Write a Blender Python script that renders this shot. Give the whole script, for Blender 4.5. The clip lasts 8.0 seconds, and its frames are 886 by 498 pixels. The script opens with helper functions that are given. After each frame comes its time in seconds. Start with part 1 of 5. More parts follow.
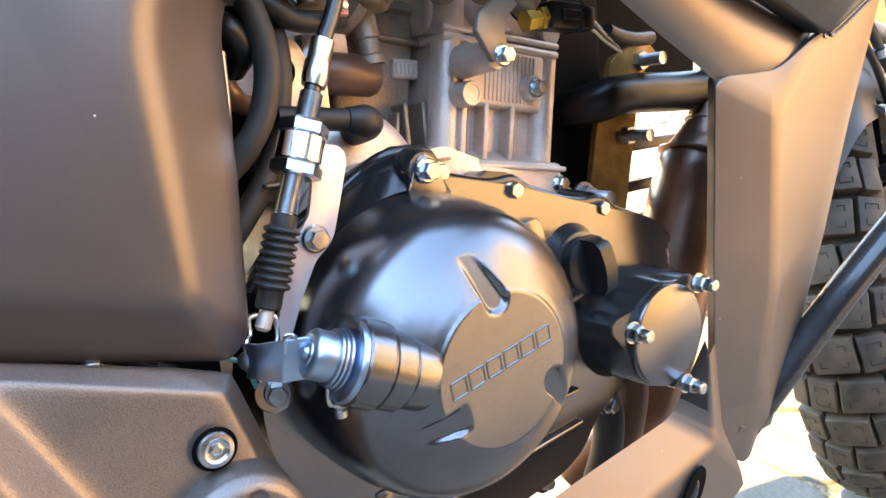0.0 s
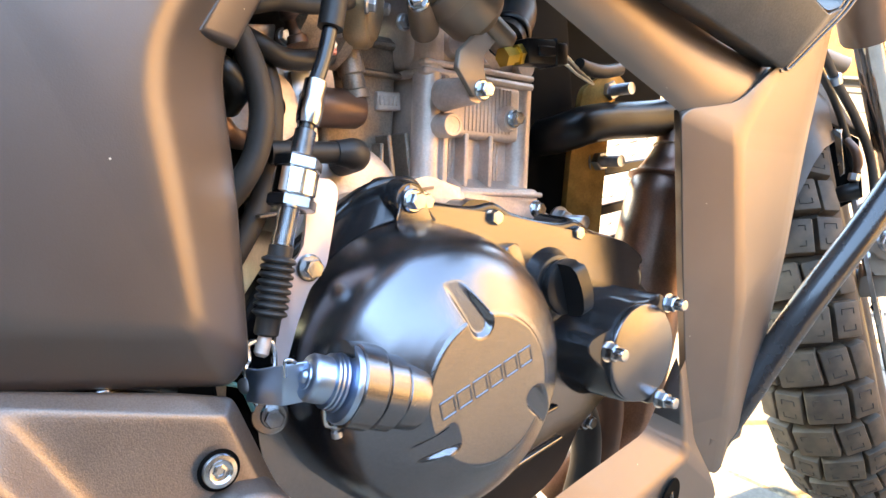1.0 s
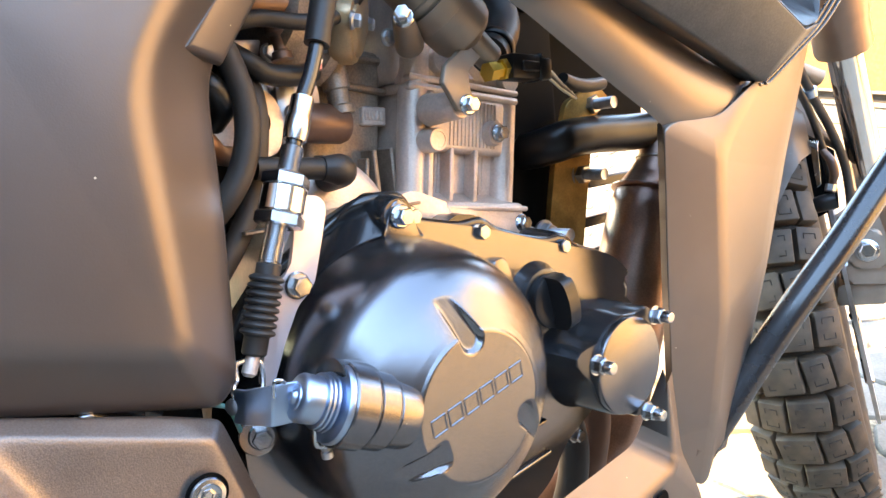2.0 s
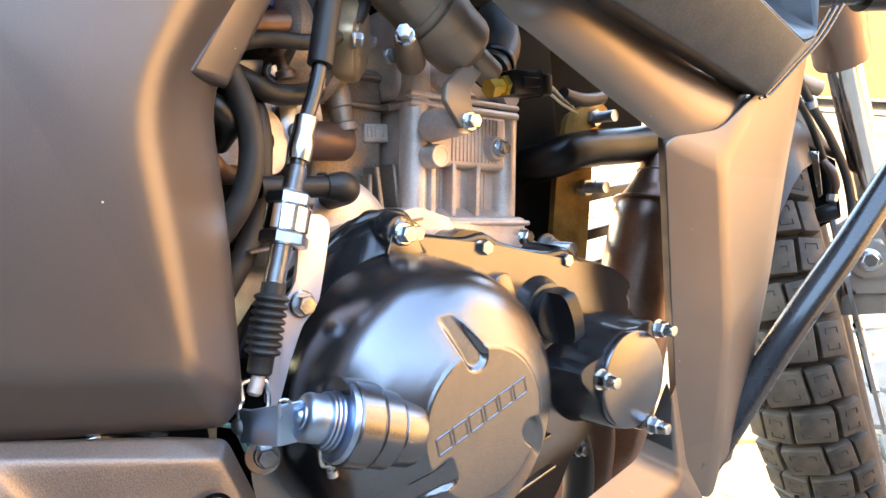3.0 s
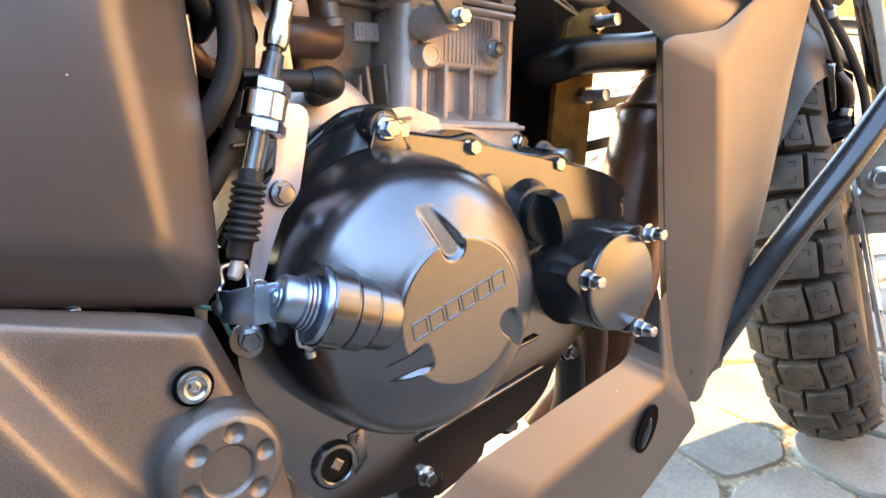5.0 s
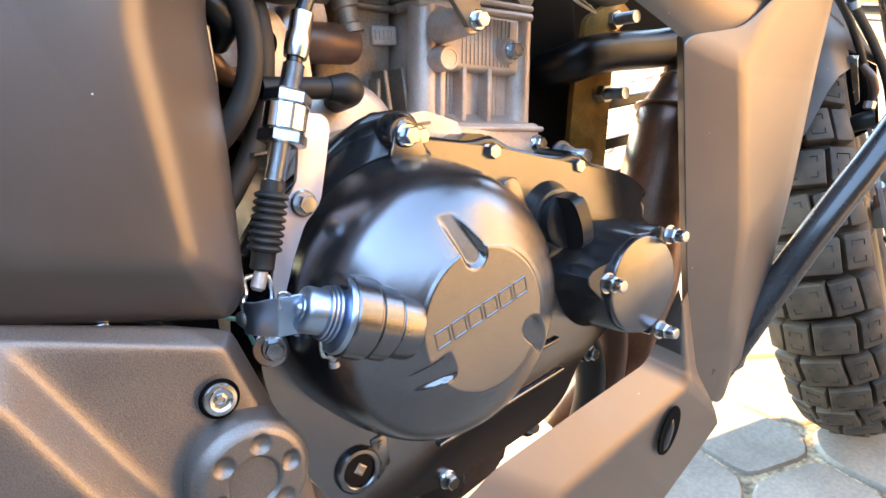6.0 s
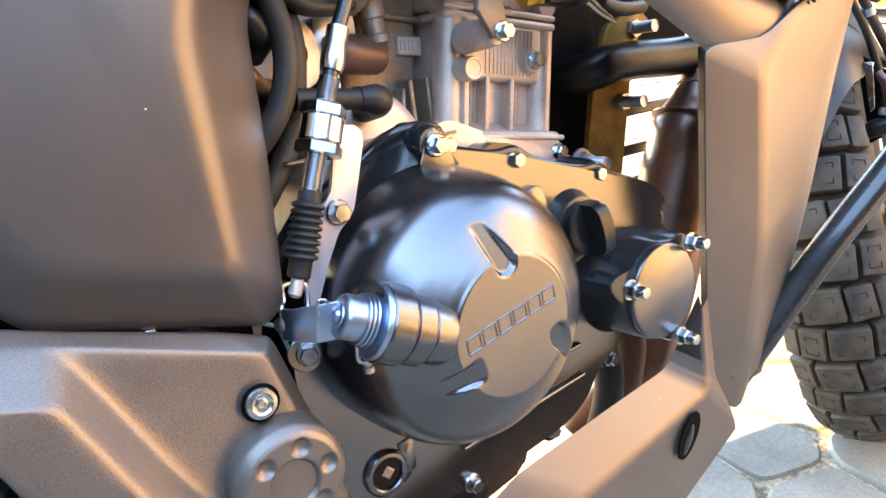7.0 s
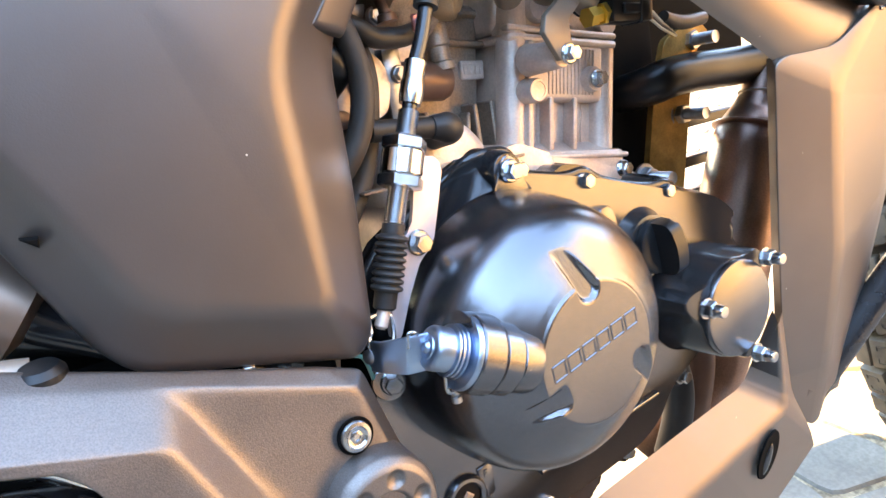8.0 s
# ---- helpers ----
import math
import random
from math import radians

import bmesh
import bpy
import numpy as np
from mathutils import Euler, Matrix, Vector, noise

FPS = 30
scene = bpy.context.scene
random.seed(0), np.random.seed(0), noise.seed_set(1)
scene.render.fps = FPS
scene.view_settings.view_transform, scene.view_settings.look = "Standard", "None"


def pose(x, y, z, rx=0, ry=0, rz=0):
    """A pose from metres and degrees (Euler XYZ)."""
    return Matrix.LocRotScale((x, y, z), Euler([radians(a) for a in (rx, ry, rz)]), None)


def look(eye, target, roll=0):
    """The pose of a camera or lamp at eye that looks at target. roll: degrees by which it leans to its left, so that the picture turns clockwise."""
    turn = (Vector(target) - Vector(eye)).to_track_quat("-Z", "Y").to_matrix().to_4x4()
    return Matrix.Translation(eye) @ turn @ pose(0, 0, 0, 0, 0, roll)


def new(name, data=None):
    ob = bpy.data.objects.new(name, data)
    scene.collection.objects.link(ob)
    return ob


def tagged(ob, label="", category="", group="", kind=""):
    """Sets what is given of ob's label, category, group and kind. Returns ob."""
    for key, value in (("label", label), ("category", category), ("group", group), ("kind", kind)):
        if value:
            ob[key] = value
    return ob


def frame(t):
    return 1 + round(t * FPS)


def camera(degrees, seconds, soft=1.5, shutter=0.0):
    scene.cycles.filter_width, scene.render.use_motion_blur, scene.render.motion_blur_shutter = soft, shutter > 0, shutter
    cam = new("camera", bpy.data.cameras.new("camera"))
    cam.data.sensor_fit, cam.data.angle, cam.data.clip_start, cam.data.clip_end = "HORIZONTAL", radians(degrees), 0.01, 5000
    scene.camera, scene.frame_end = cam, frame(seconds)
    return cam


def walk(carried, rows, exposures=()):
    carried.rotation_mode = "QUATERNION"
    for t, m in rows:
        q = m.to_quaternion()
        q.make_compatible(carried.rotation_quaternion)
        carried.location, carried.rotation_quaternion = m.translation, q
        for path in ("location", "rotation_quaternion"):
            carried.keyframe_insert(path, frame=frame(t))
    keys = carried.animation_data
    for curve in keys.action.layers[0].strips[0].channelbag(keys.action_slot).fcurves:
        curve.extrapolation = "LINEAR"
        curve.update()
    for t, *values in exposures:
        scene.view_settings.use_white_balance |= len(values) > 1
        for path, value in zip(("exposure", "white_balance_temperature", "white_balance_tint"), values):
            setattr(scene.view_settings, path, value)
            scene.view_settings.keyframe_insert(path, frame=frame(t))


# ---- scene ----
cam = camera(66.9, 8.0)
PATH = [
    (0, (-0.00110, 0.00264, 0.62276), (1.0876, 1.5325, -0.0659), 0.20),
    (0.5, (-0.01284, -0.00768, 0.63319), (1.1127, 1.5086, -0.0255), -0.27),
    (1, (-0.01590, -0.00680, 0.63341), (1.1456, 1.4912, -0.0045), 0.42),
    (1.5, (-0.01685, -0.00244, 0.63309), (1.1901, 1.4669, 0.0130), 0.75),
    (3, (-0.01875, -0.00277, 0.63859), (1.1953, 1.4792, 0.0643), -0.14),
    (3.5, (-0.01789, -0.00126, 0.63624), (1.2038, 1.4702, 0.0510), 0.63),
    (4, (-0.00557, -0.00404, 0.63940), (1.2437, 1.4411, 0.0471), 0.17),
    (4.5, (0.01476, -0.02921, 0.65121), (1.3060, 1.3746, 0.0496), -0.76),
    (5, (-0.00885, -0.02051, 0.62163), (1.1200, 1.4387, -0.1507), -0.24),
    (5.2, (-0.01613, -0.01471, 0.62103), (1.0620, 1.4747, -0.1659), -0.98),
    (6.3, (-0.00760, -0.01605, 0.63010), (1.0818, 1.4616, -0.1635), -1.38),
    (6.5, (-0.00987, -0.01530, 0.62969), (1.0746, 1.4660, -0.1638), -1.40),
    (7, (-0.02227, -0.01362, 0.63395), (1.0514, 1.4810, -0.1492), -1.46),
    (7.5, (-0.04181, -0.01037, 0.64555), (0.9545, 1.5447, -0.1218), -3.25),
    (8, (-0.03801, -0.00021, 0.64456), (0.9486, 1.5681, -0.1085), -4.36),
]
LIFT = Matrix.Translation((0, 0, 0.06))  # from the engine's plan to the ground
walk(cam, [(t, LIFT @ look(eye, target, roll)) for t, eye, target, roll in PATH], [(0.0, 3.93, 9100, 7), (1.0, 4.13, 9400, 7), (4.0, 4.07, 9600, 8), (5.0, 3.76, 9400, 8), (6.5, 4.03, 9200, 7), (7.5, 4.02, 9100, 8), (8.0, 4.22, 9100, 8)])

# ---- light ----
SUN = Vector((-1.0, 0.38, 0.95)).normalized()
world = bpy.data.worlds.new("world")
scene.world = world
world.use_nodes = True
wn = world.node_tree.nodes
sky = wn.new("ShaderNodeTexSky")
sky.sky_type = "NISHITA"
sky.sun_disc = False
sky.dust_density, sky.air_density, sky.ozone_density = 0.0, 1.0, 5.0
sky.sun_elevation = math.asin(SUN.z)
sky.sun_rotation = math.atan2(SUN.x, SUN.y)
world.node_tree.links.new(sky.outputs[0], wn["Background"].inputs[0])
wn["Background"].inputs[1].default_value = 0.24
sun = new("sun", bpy.data.lights.new("sun", "SUN"))
sun.data.energy, sun.data.angle, sun.data.color = 3.0, radians(0.53), (1.0, 0.80, 0.54)
sun.matrix_world = look(SUN * 20, (0, 0, 0))

# ---- materials ----


def mat(name, col, rough=0.5, metal=0.0, var=0.15, scale=40.0, bump=0.05, fine=900.0, coat=0.0, rvar=0.08, tint=None, speck=0.0, spec=0.5, dust=0.0):
    """A worn surface: colour drift at one scale, grain and relief at a finer one."""
    m = bpy.data.materials.new(name)
    m.use_nodes = True
    n, l = m.node_tree.nodes, m.node_tree.links
    b = n["Principled BSDF"]
    tc = n.new("ShaderNodeTexCoord")
    big = n.new("ShaderNodeTexNoise")
    big.inputs["Scale"].default_value, big.inputs["Detail"].default_value = scale, 6
    small = n.new("ShaderNodeTexNoise")
    small.inputs["Scale"].default_value, small.inputs["Detail"].default_value = fine, 3
    l.new(tc.outputs["Object"], big.inputs["Vector"])
    l.new(tc.outputs["Object"], small.inputs["Vector"])
    mix = n.new("ShaderNodeMix")
    mix.data_type = "RGBA"
    dark = [c * (1 - var) for c in col]
    light = [min(1.0, c * (1 + var)) for c in (tint or col)]
    mix.inputs[6].default_value, mix.inputs[7].default_value = (*dark, 1), (*light, 1)
    ramp = n.new("ShaderNodeMapRange")
    ramp.inputs[1].default_value, ramp.inputs[2].default_value = 0.3, 0.7
    l.new(big.outputs["Fac"], ramp.inputs[0])
    l.new(ramp.outputs[0], mix.inputs[0])
    out = mix.outputs[2]
    if speck:
        sp = n.new("ShaderNodeMix")
        sp.data_type, sp.blend_type = "RGBA", "MULTIPLY"
        sp.inputs[0].default_value = 1.0
        sr = n.new("ShaderNodeMapRange")
        sr.inputs[1].default_value, sr.inputs[2].default_value = 0.35, 0.65
        sr.inputs[3].default_value, sr.inputs[4].default_value = 1 - speck, 1 + speck
        l.new(small.outputs["Fac"], sr.inputs[0])
        l.new(out, sp.inputs[6])
        l.new(sr.outputs[0], sp.inputs[7])
        out = sp.outputs[2]
    if dust:
        cells = n.new("ShaderNodeTexVoronoi")
        cells.inputs["Scale"].default_value = dust
        l.new(tc.outputs["Object"], cells.inputs["Vector"])
        near = n.new("ShaderNodeMath")
        near.operation = "LESS_THAN"
        near.inputs[1].default_value = 0.032
        l.new(cells.outputs["Distance"], near.inputs[0])
        some = n.new("ShaderNodeMath")
        some.operation = "GREATER_THAN"
        some.inputs[1].default_value = 0.62
        l.new(cells.outputs["Color"], some.inputs[0])
        both = n.new("ShaderNodeMath")
        both.operation = "MULTIPLY"
        l.new(near.outputs[0], both.inputs[0])
        l.new(some.outputs[0], both.inputs[1])
        dm = n.new("ShaderNodeMix")
        dm.data_type = "RGBA"
        dm.inputs[7].default_value = (0.62, 0.58, 0.52, 1)
        l.new(both.outputs[0], dm.inputs[0])
        l.new(out, dm.inputs[6])
        out = dm.outputs[2]
    l.new(out, b.inputs["Base Color"])
    rr = n.new("ShaderNodeMapRange")
    rr.inputs[3].default_value, rr.inputs[4].default_value = max(0.02, rough - rvar), min(1.0, rough + rvar)
    l.new(big.outputs["Fac"], rr.inputs[0])
    l.new(rr.outputs[0], b.inputs["Roughness"])
    b.inputs["Metallic"].default_value = metal
    b.inputs["Specular IOR Level"].default_value = spec
    b.inputs["Coat Weight"].default_value = coat
    b.inputs["Coat Roughness"].default_value = 0.12
    if bump:
        bp = n.new("ShaderNodeBump")
        bp.inputs["Strength"].default_value, bp.inputs["Distance"].default_value = bump, 0.0006
        l.new(small.outputs["Fac"], bp.inputs["Height"])
        l.new(bp.outputs[0], b.inputs["Normal"])
    return m


# one bronze paint, its light put in: darker panel tone, lighter frame tone
BRONZE = mat("matt_bronze_paint", (0.119, 0.103, 0.098), 0.38, 0.8, 0.05, 18, 0.06, 1500, rvar=0.04, dust=70)
BRONZE_LIGHTENED = mat("bronze_paint_lightened_for_frame", (0.188, 0.154, 0.132), 0.40, 0.75, 0.06, 18, 0.08, 1500, rvar=0.04, dust=80)
BRONZE_GRAIN = mat("textured_bronze_paint", (0.165, 0.14, 0.126), 0.40, 0.75, 0.08, 25, 0.22, 1500, speck=0.13, dust=90)
# slight blue in the neutral black adds to the sky's reflection
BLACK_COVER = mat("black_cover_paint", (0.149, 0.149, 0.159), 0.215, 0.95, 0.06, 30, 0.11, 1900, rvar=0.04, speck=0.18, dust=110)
BLACK_GLOSS = mat("gloss_black_paint", (0.012, 0.012, 0.013), 0.22, 0.0, 0.2, 40, 0.02, 900, coat=0.2, rvar=0.05)
CAST = mat("cast_aluminium", (0.54, 0.445, 0.39), 0.45, 0.55, 0.14, 45, 0.40, 500, tint=(0.60, 0.50, 0.44), speck=0.06)
# darker tone of the cast aluminium
CAST_DARK = mat("darker_cast_aluminium", (0.25, 0.195, 0.155), 0.42, 0.5, 0.3, 50, 0.35, 800, speck=0.15)
ZINC = mat("zinc_plated_steel", (0.45, 0.46, 0.475), 0.24, 1.0, 0.08, 120, 0.03, 900)
ZINC_BLUE = mat("blue_zinc_sheet", (0.33, 0.42, 0.54), 0.33, 1.0, 0.08, 90, 0.03, 900)
# the pink tint puts a reflection into the bracket's steel colour
ZINC_PINK = mat("steel_sheet_with_pink_reflection", (0.54, 0.49, 0.49), 0.36, 0.45, 0.08, 60, 0.03, 900, tint=(0.56, 0.46, 0.46))
STEEL = mat("dull_steel", (0.42, 0.42, 0.43), 0.38, 1.0, 0.2, 150, 0.05, 900)
RUBBER = mat("black_rubber", (0.020, 0.018, 0.017), 0.45, 0.0, 0.25, 60, 0.08, 900, spec=0.35)
HOSE = mat("dusty_grey_rubber", (0.040, 0.034, 0.030), 0.55, 0.0, 0.25, 40, 0.10, 900, spec=0.35)
PLASTIC = mat("black_plastic", (0.008, 0.008, 0.0085), 0.34, 0.0, 0.2, 60, 0.06, 1200, spec=0.35)
# near-black that puts the shade of recesses and gaps into the colour
SHADE_BLACK = mat("recess_shade_black", (0.0022, 0.0022, 0.0022), 0.7, 0.0, 0.3, 30, 0.05, 600, spec=0.06)
EXHAUST = mat("heat_stained_exhaust", (0.25, 0.17, 0.128), 0.36, 0.95, 0.3, 25, 0.10, 700, tint=(0.27, 0.17, 0.14), speck=0.1)
BROWN_TUBE = mat("brown_painted_tube", (0.13, 0.075, 0.055), 0.4, 0.5, 0.2, 40, 0.05, 700)
THERMO = mat("taupe_cast_housing", (0.205, 0.165, 0.128), 0.46, 0.55, 0.1, 50, 0.2, 1000)
RED_TAG = mat("reddish_passivated_steel", (0.42, 0.17, 0.15), 0.35, 0.5, 0.1, 80, 0.03, 900)
# dark plate paint with its golden reflection put into the colour
PLATE_GOLD_SHEEN = mat("plate_paint_with_gold_reflection", (0.24, 0.125, 0.03), 0.36, 0.45, 0.35, 30, 0.15, 600, tint=(0.44, 0.25, 0.075), speck=0.1)
BRASS = mat("brass_sensor", (0.75, 0.48, 0.10), 0.35, 0.9, 0.1, 100, 0.05, 900)
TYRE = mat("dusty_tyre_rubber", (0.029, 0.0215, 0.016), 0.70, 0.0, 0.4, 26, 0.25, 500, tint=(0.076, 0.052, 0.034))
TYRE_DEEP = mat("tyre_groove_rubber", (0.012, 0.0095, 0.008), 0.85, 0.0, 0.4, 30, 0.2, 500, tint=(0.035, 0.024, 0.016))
CHROME = mat("polished_fork_tube", (0.75, 0.73, 0.70), 0.12, 1.0, 0.05, 60, 0.01, 900)
FORK = mat("bronze_fork_casting", (0.26, 0.18, 0.14), 0.38, 0.8, 0.1, 30, 0.05, 900)
DISC = mat("brushed_disc_steel", (0.45, 0.42, 0.40), 0.3, 1.0, 0.15, 60, 0.05, 900)
CAL = mat("grey_caliper_casting", (0.30, 0.235, 0.185), 0.45, 0.4, 0.15, 40, 0.1, 900)
FAIRING = mat("charcoal_fairing_plastic", (0.05, 0.047, 0.045), 0.38, 0.1, 0.2, 60, 0.15, 700, speck=0.2)
BAR = mat("satin_black_bar_paint", (0.014, 0.014, 0.016), 0.27, 0.0, 0.15, 40, 0.06, 900, coat=0.3)
AMBER = mat("amber_reflector", (0.9, 0.33, 0.02), 0.2, 0.0, 0.1, 300, 0.1, 700, coat=0.5)
WIRE_W = mat("pale_wire_sheath", (0.75, 0.70, 0.55), 0.4, 0.0, 0.05, 60)
WIRE_B = mat("blue_wire_sheath", (0.03, 0.10, 0.45), 0.4, 0.0, 0.05, 60)
WIRE_O = mat("orange_wire_sheath", (0.75, 0.2, 0.03), 0.4, 0.0, 0.05, 60)
TEAL = mat("teal_wire_sheath", (0.06, 0.25, 0.26), 0.4, 0.0, 0.05, 60)
INTAKE = mat("golden_bronze_intake_casting", (0.38, 0.28, 0.17), 0.4, 0.6, 0.15, 40, 0.15, 700, speck=0.06)
STONE = mat("grey_paving_stone", (0.170, 0.140, 0.108), 0.88, 0.0, 0.14, 9, 0.8, 160, tint=(0.200, 0.168, 0.132), speck=0.12)
JOINT = mat("sandy_joint_soil", (0.18, 0.125, 0.072), 0.95, 0.0, 0.4, 24, 0.9, 120, tint=(0.30, 0.215, 0.13), speck=0.45)
OSB = mat("orange_strand_board", (0.125, 0.050, 0.007), 0.7, 0.0, 0.4, 9, 0.3, 40, tint=(0.19, 0.082, 0.014), speck=0.3)
# brightened copy of the board colour for the unseen reflecting wall
OSB_REFLECT = mat("strand_board_brightened_to_reflect", (0.50, 0.29, 0.11), 0.6, 0.0, 0.3, 5, 0.3, 40, tint=(0.66, 0.41, 0.17), speck=0.3)
PLASTER = mat("dark_brown_brickwork_wash", (0.020, 0.0145, 0.012), 0.9, 0.0, 0.3, 6, 0.4, 30)
# colour of two unseen walls that reflect warm light
CREAM = mat("ochre_reflecting_wall", (0.54, 0.40, 0.27), 0.9, 0.0, 0.15, 2, 0.3, 40)
KERB = mat("concrete_kerb", (0.11, 0.10, 0.088), 0.85, 0.0, 0.2, 5, 0.4, 60)
# near-black glass: the deep bore's shade is in the colour
GLASS = mat("sight_glass", (0.010, 0.006, 0.004), 0.22, 0.0, 0.3, 80, 0.0, 900, spec=0.12)
REST = mat("satin_black_seat_vinyl", (0.03, 0.03, 0.03), 0.5, 0.0, 0.2, 20, 0.2, 300)

# ---- shape helpers ----
I4 = Matrix.Identity(4)
OUT = Vector((0, -1, 0))


def empty(name, m=I4):
    ob = new(name)
    ob.matrix_world = m
    return ob


def part(name, bm, material, parent, label="", m=I4, sharp=38.0):
    """Links a bmesh as one mesh object under a thing or a part, m in its parent's space."""
    bmesh.ops.recalc_face_normals(bm, faces=bm.faces)
    for f in bm.faces:
        f.smooth = True
    for e in bm.edges:
        e.smooth = len(e.link_faces) == 2 and e.calc_face_angle(0.0) < radians(sharp)
    me = bpy.data.meshes.new(name)
    bm.to_mesh(me)
    bm.free()
    me.materials.append(material)
    return again(name, me, parent, label, m)


def crisp(ob):
    """Flat facets with soft folds: large faces rule the normals."""
    ob.modifiers.new("weighted", "WEIGHTED_NORMAL").keep_sharp = True
    return ob


def melt(ob, levels, times):
    """Rounds all folds of a faceted part widely."""
    sd = ob.modifiers.new("fine", "SUBSURF")
    sd.subdivision_type, sd.levels, sd.render_levels = "SIMPLE", levels, levels
    sm = ob.modifiers.new("soft", "SMOOTH")
    sm.factor, sm.iterations = 0.5, times
    for f in ob.data.polygons:
        f.use_smooth = True
    for e in ob.data.edges:
        e.use_edge_sharp = False
    return ob


def again(name, me, parent, label="", m=I4):
    ob = new(name, me)
    if parent is not None:
        ob.parent = parent
    ob.matrix_local = m
    return tagged(ob, label=label)


def axis(p, d, turn=0.0):
    """A pose at p whose z axis runs along d."""
    q = Vector(d).normalized().to_track_quat("Z", "Y")
    return Matrix.Translation(p) @ q.to_matrix().to_4x4() @ Matrix.Rotation(radians(turn), 4, "Z")


def join(*bms):
    out = bmesh.new()
    for b in bms:
        me = bpy.data.meshes.new("tmp")
        b.to_mesh(me)
        b.free()
        out.from_mesh(me)
        bpy.data.meshes.remove(me)
    return out


def moved(bm, m):
    bmesh.ops.transform(bm, matrix=m, verts=bm.verts)
    return bm


def lathe(profile, seg=32, sides=0):
    """Turns (radius, height) about z; sides gives a prism (a hexagon for 6)."""
    bm = bmesh.new()
    n = sides or seg
    rings = []
    for r, h in profile:
        if r <= 1e-6:
            rings.append([bm.verts.new((0, 0, h))])
        else:
            rings.append([bm.verts.new((r * math.cos(2 * math.pi * k / n), r * math.sin(2 * math.pi * k / n), h)) for k in range(n)])
    for a, b in zip(rings, rings[1:]):
        for k in range(n):
            q = (k + 1) % n
            if len(a) == 1 and len(b) > 1:
                bm.faces.new((a[0], b[k], b[q]))
            elif len(b) == 1 and len(a) > 1:
                bm.faces.new((a[k], a[q], b[0]))
            elif len(a) > 1 and len(b) > 1:
                bm.faces.new((a[k], a[q], b[q], b[k]))
    if len(rings[0]) > 1:
        bm.faces.new(rings[0][::-1])
    if len(rings[-1]) > 1:
        bm.faces.new(rings[-1])
    return bm


def spline(pts, sub=8):
    """A smooth line through the points."""
    p = [Vector(q) for q in pts]
    p = [2 * p[0] - p[1]] + p + [2 * p[-1] - p[-2]]
    out = []
    for i in range(1, len(p) - 2):
        for k in range(sub):
            t = k / sub
            a, b, c, d = p[i - 1:i + 3]
            out.append(0.5 * (2 * b + (c - a) * t + (2 * a - 5 * b + 4 * c - d) * t * t + (3 * b - a - 3 * c + d) * t ** 3))
    out.append(p[-2])
    return out


def tube(pts, r, seg=14, sub=8, smooth=True):
    """A round tube along a line; r is a radius or one for each given point."""
    line = spline(pts, sub) if smooth else [Vector(q) for q in pts]
    n = len(line)
    if isinstance(r, (int, float)):
        rad = [r] * n
    else:
        rad = [float(np.interp(i / (n - 1) * (len(r) - 1), range(len(r)), r)) for i in range(n)]
    bm = bmesh.new()
    up = Vector((0.13, 0.21, 0.97))
    rings = []
    for i, c in enumerate(line):
        d = (line[min(i + 1, n - 1)] - line[max(i - 1, 0)]).normalized()
        s = d.cross(up).normalized()
        u = s.cross(d).normalized()
        up = u
        rings.append([bm.verts.new(c + rad[i] * (math.cos(2 * math.pi * k / seg) * s + math.sin(2 * math.pi * k / seg) * u)) for k in range(seg)])
    for a, b in zip(rings, rings[1:]):
        for k in range(seg):
            bm.faces.new((a[k], a[(k + 1) % seg], b[(k + 1) % seg], b[k]))
    bm.faces.new(rings[0][::-1])
    bm.faces.new(rings[-1])
    return bm


def rounded(pts, r, n=4):
    """A closed outline with its corners rounded; r is a radius or one a corner."""
    out = []
    m = len(pts)
    for i in range(m):
        a, b, c = (Vector(pts[(i + k) % m]) for k in (-1, 0, 1))
        rr = r if isinstance(r, (int, float)) else r[i]
        u, v = (a - b), (c - b)
        k = min(rr, 0.45 * u.length, 0.45 * v.length)
        p, q = b + u.normalized() * k, b + v.normalized() * k
        for j in range(n + 1):
            t = j / n
            out.append((1 - t) ** 2 * p + 2 * t * (1 - t) * b + t * t * q)
    return out


def slab(outline, y0, y1, bev=0.002, seg=3, r=0.0, n=4):
    """An outline in x and z, from its face at y0 back to y1, its front edge rounded."""
    pts = rounded(outline, r, n) if r else [Vector(p) for p in outline]
    bm = bmesh.new()
    f = bm.faces.new([bm.verts.new((p[0], y0, p[1])) for p in pts])
    bk = bm.faces.new([bm.verts.new((p[0], y1, p[1])) for p in pts][::-1])
    a, b = list(f.verts), list(bk.verts)[::-1]
    m = len(a)
    for k in range(m):
        bm.faces.new((a[k], a[(k + 1) % m], b[(k + 1) % m], b[k]))
    if bev:
        bmesh.ops.bevel(bm, geom=list(f.edges), offset=bev, segments=seg, profile=0.5, affect="EDGES", clamp_overlap=True)
    return bm


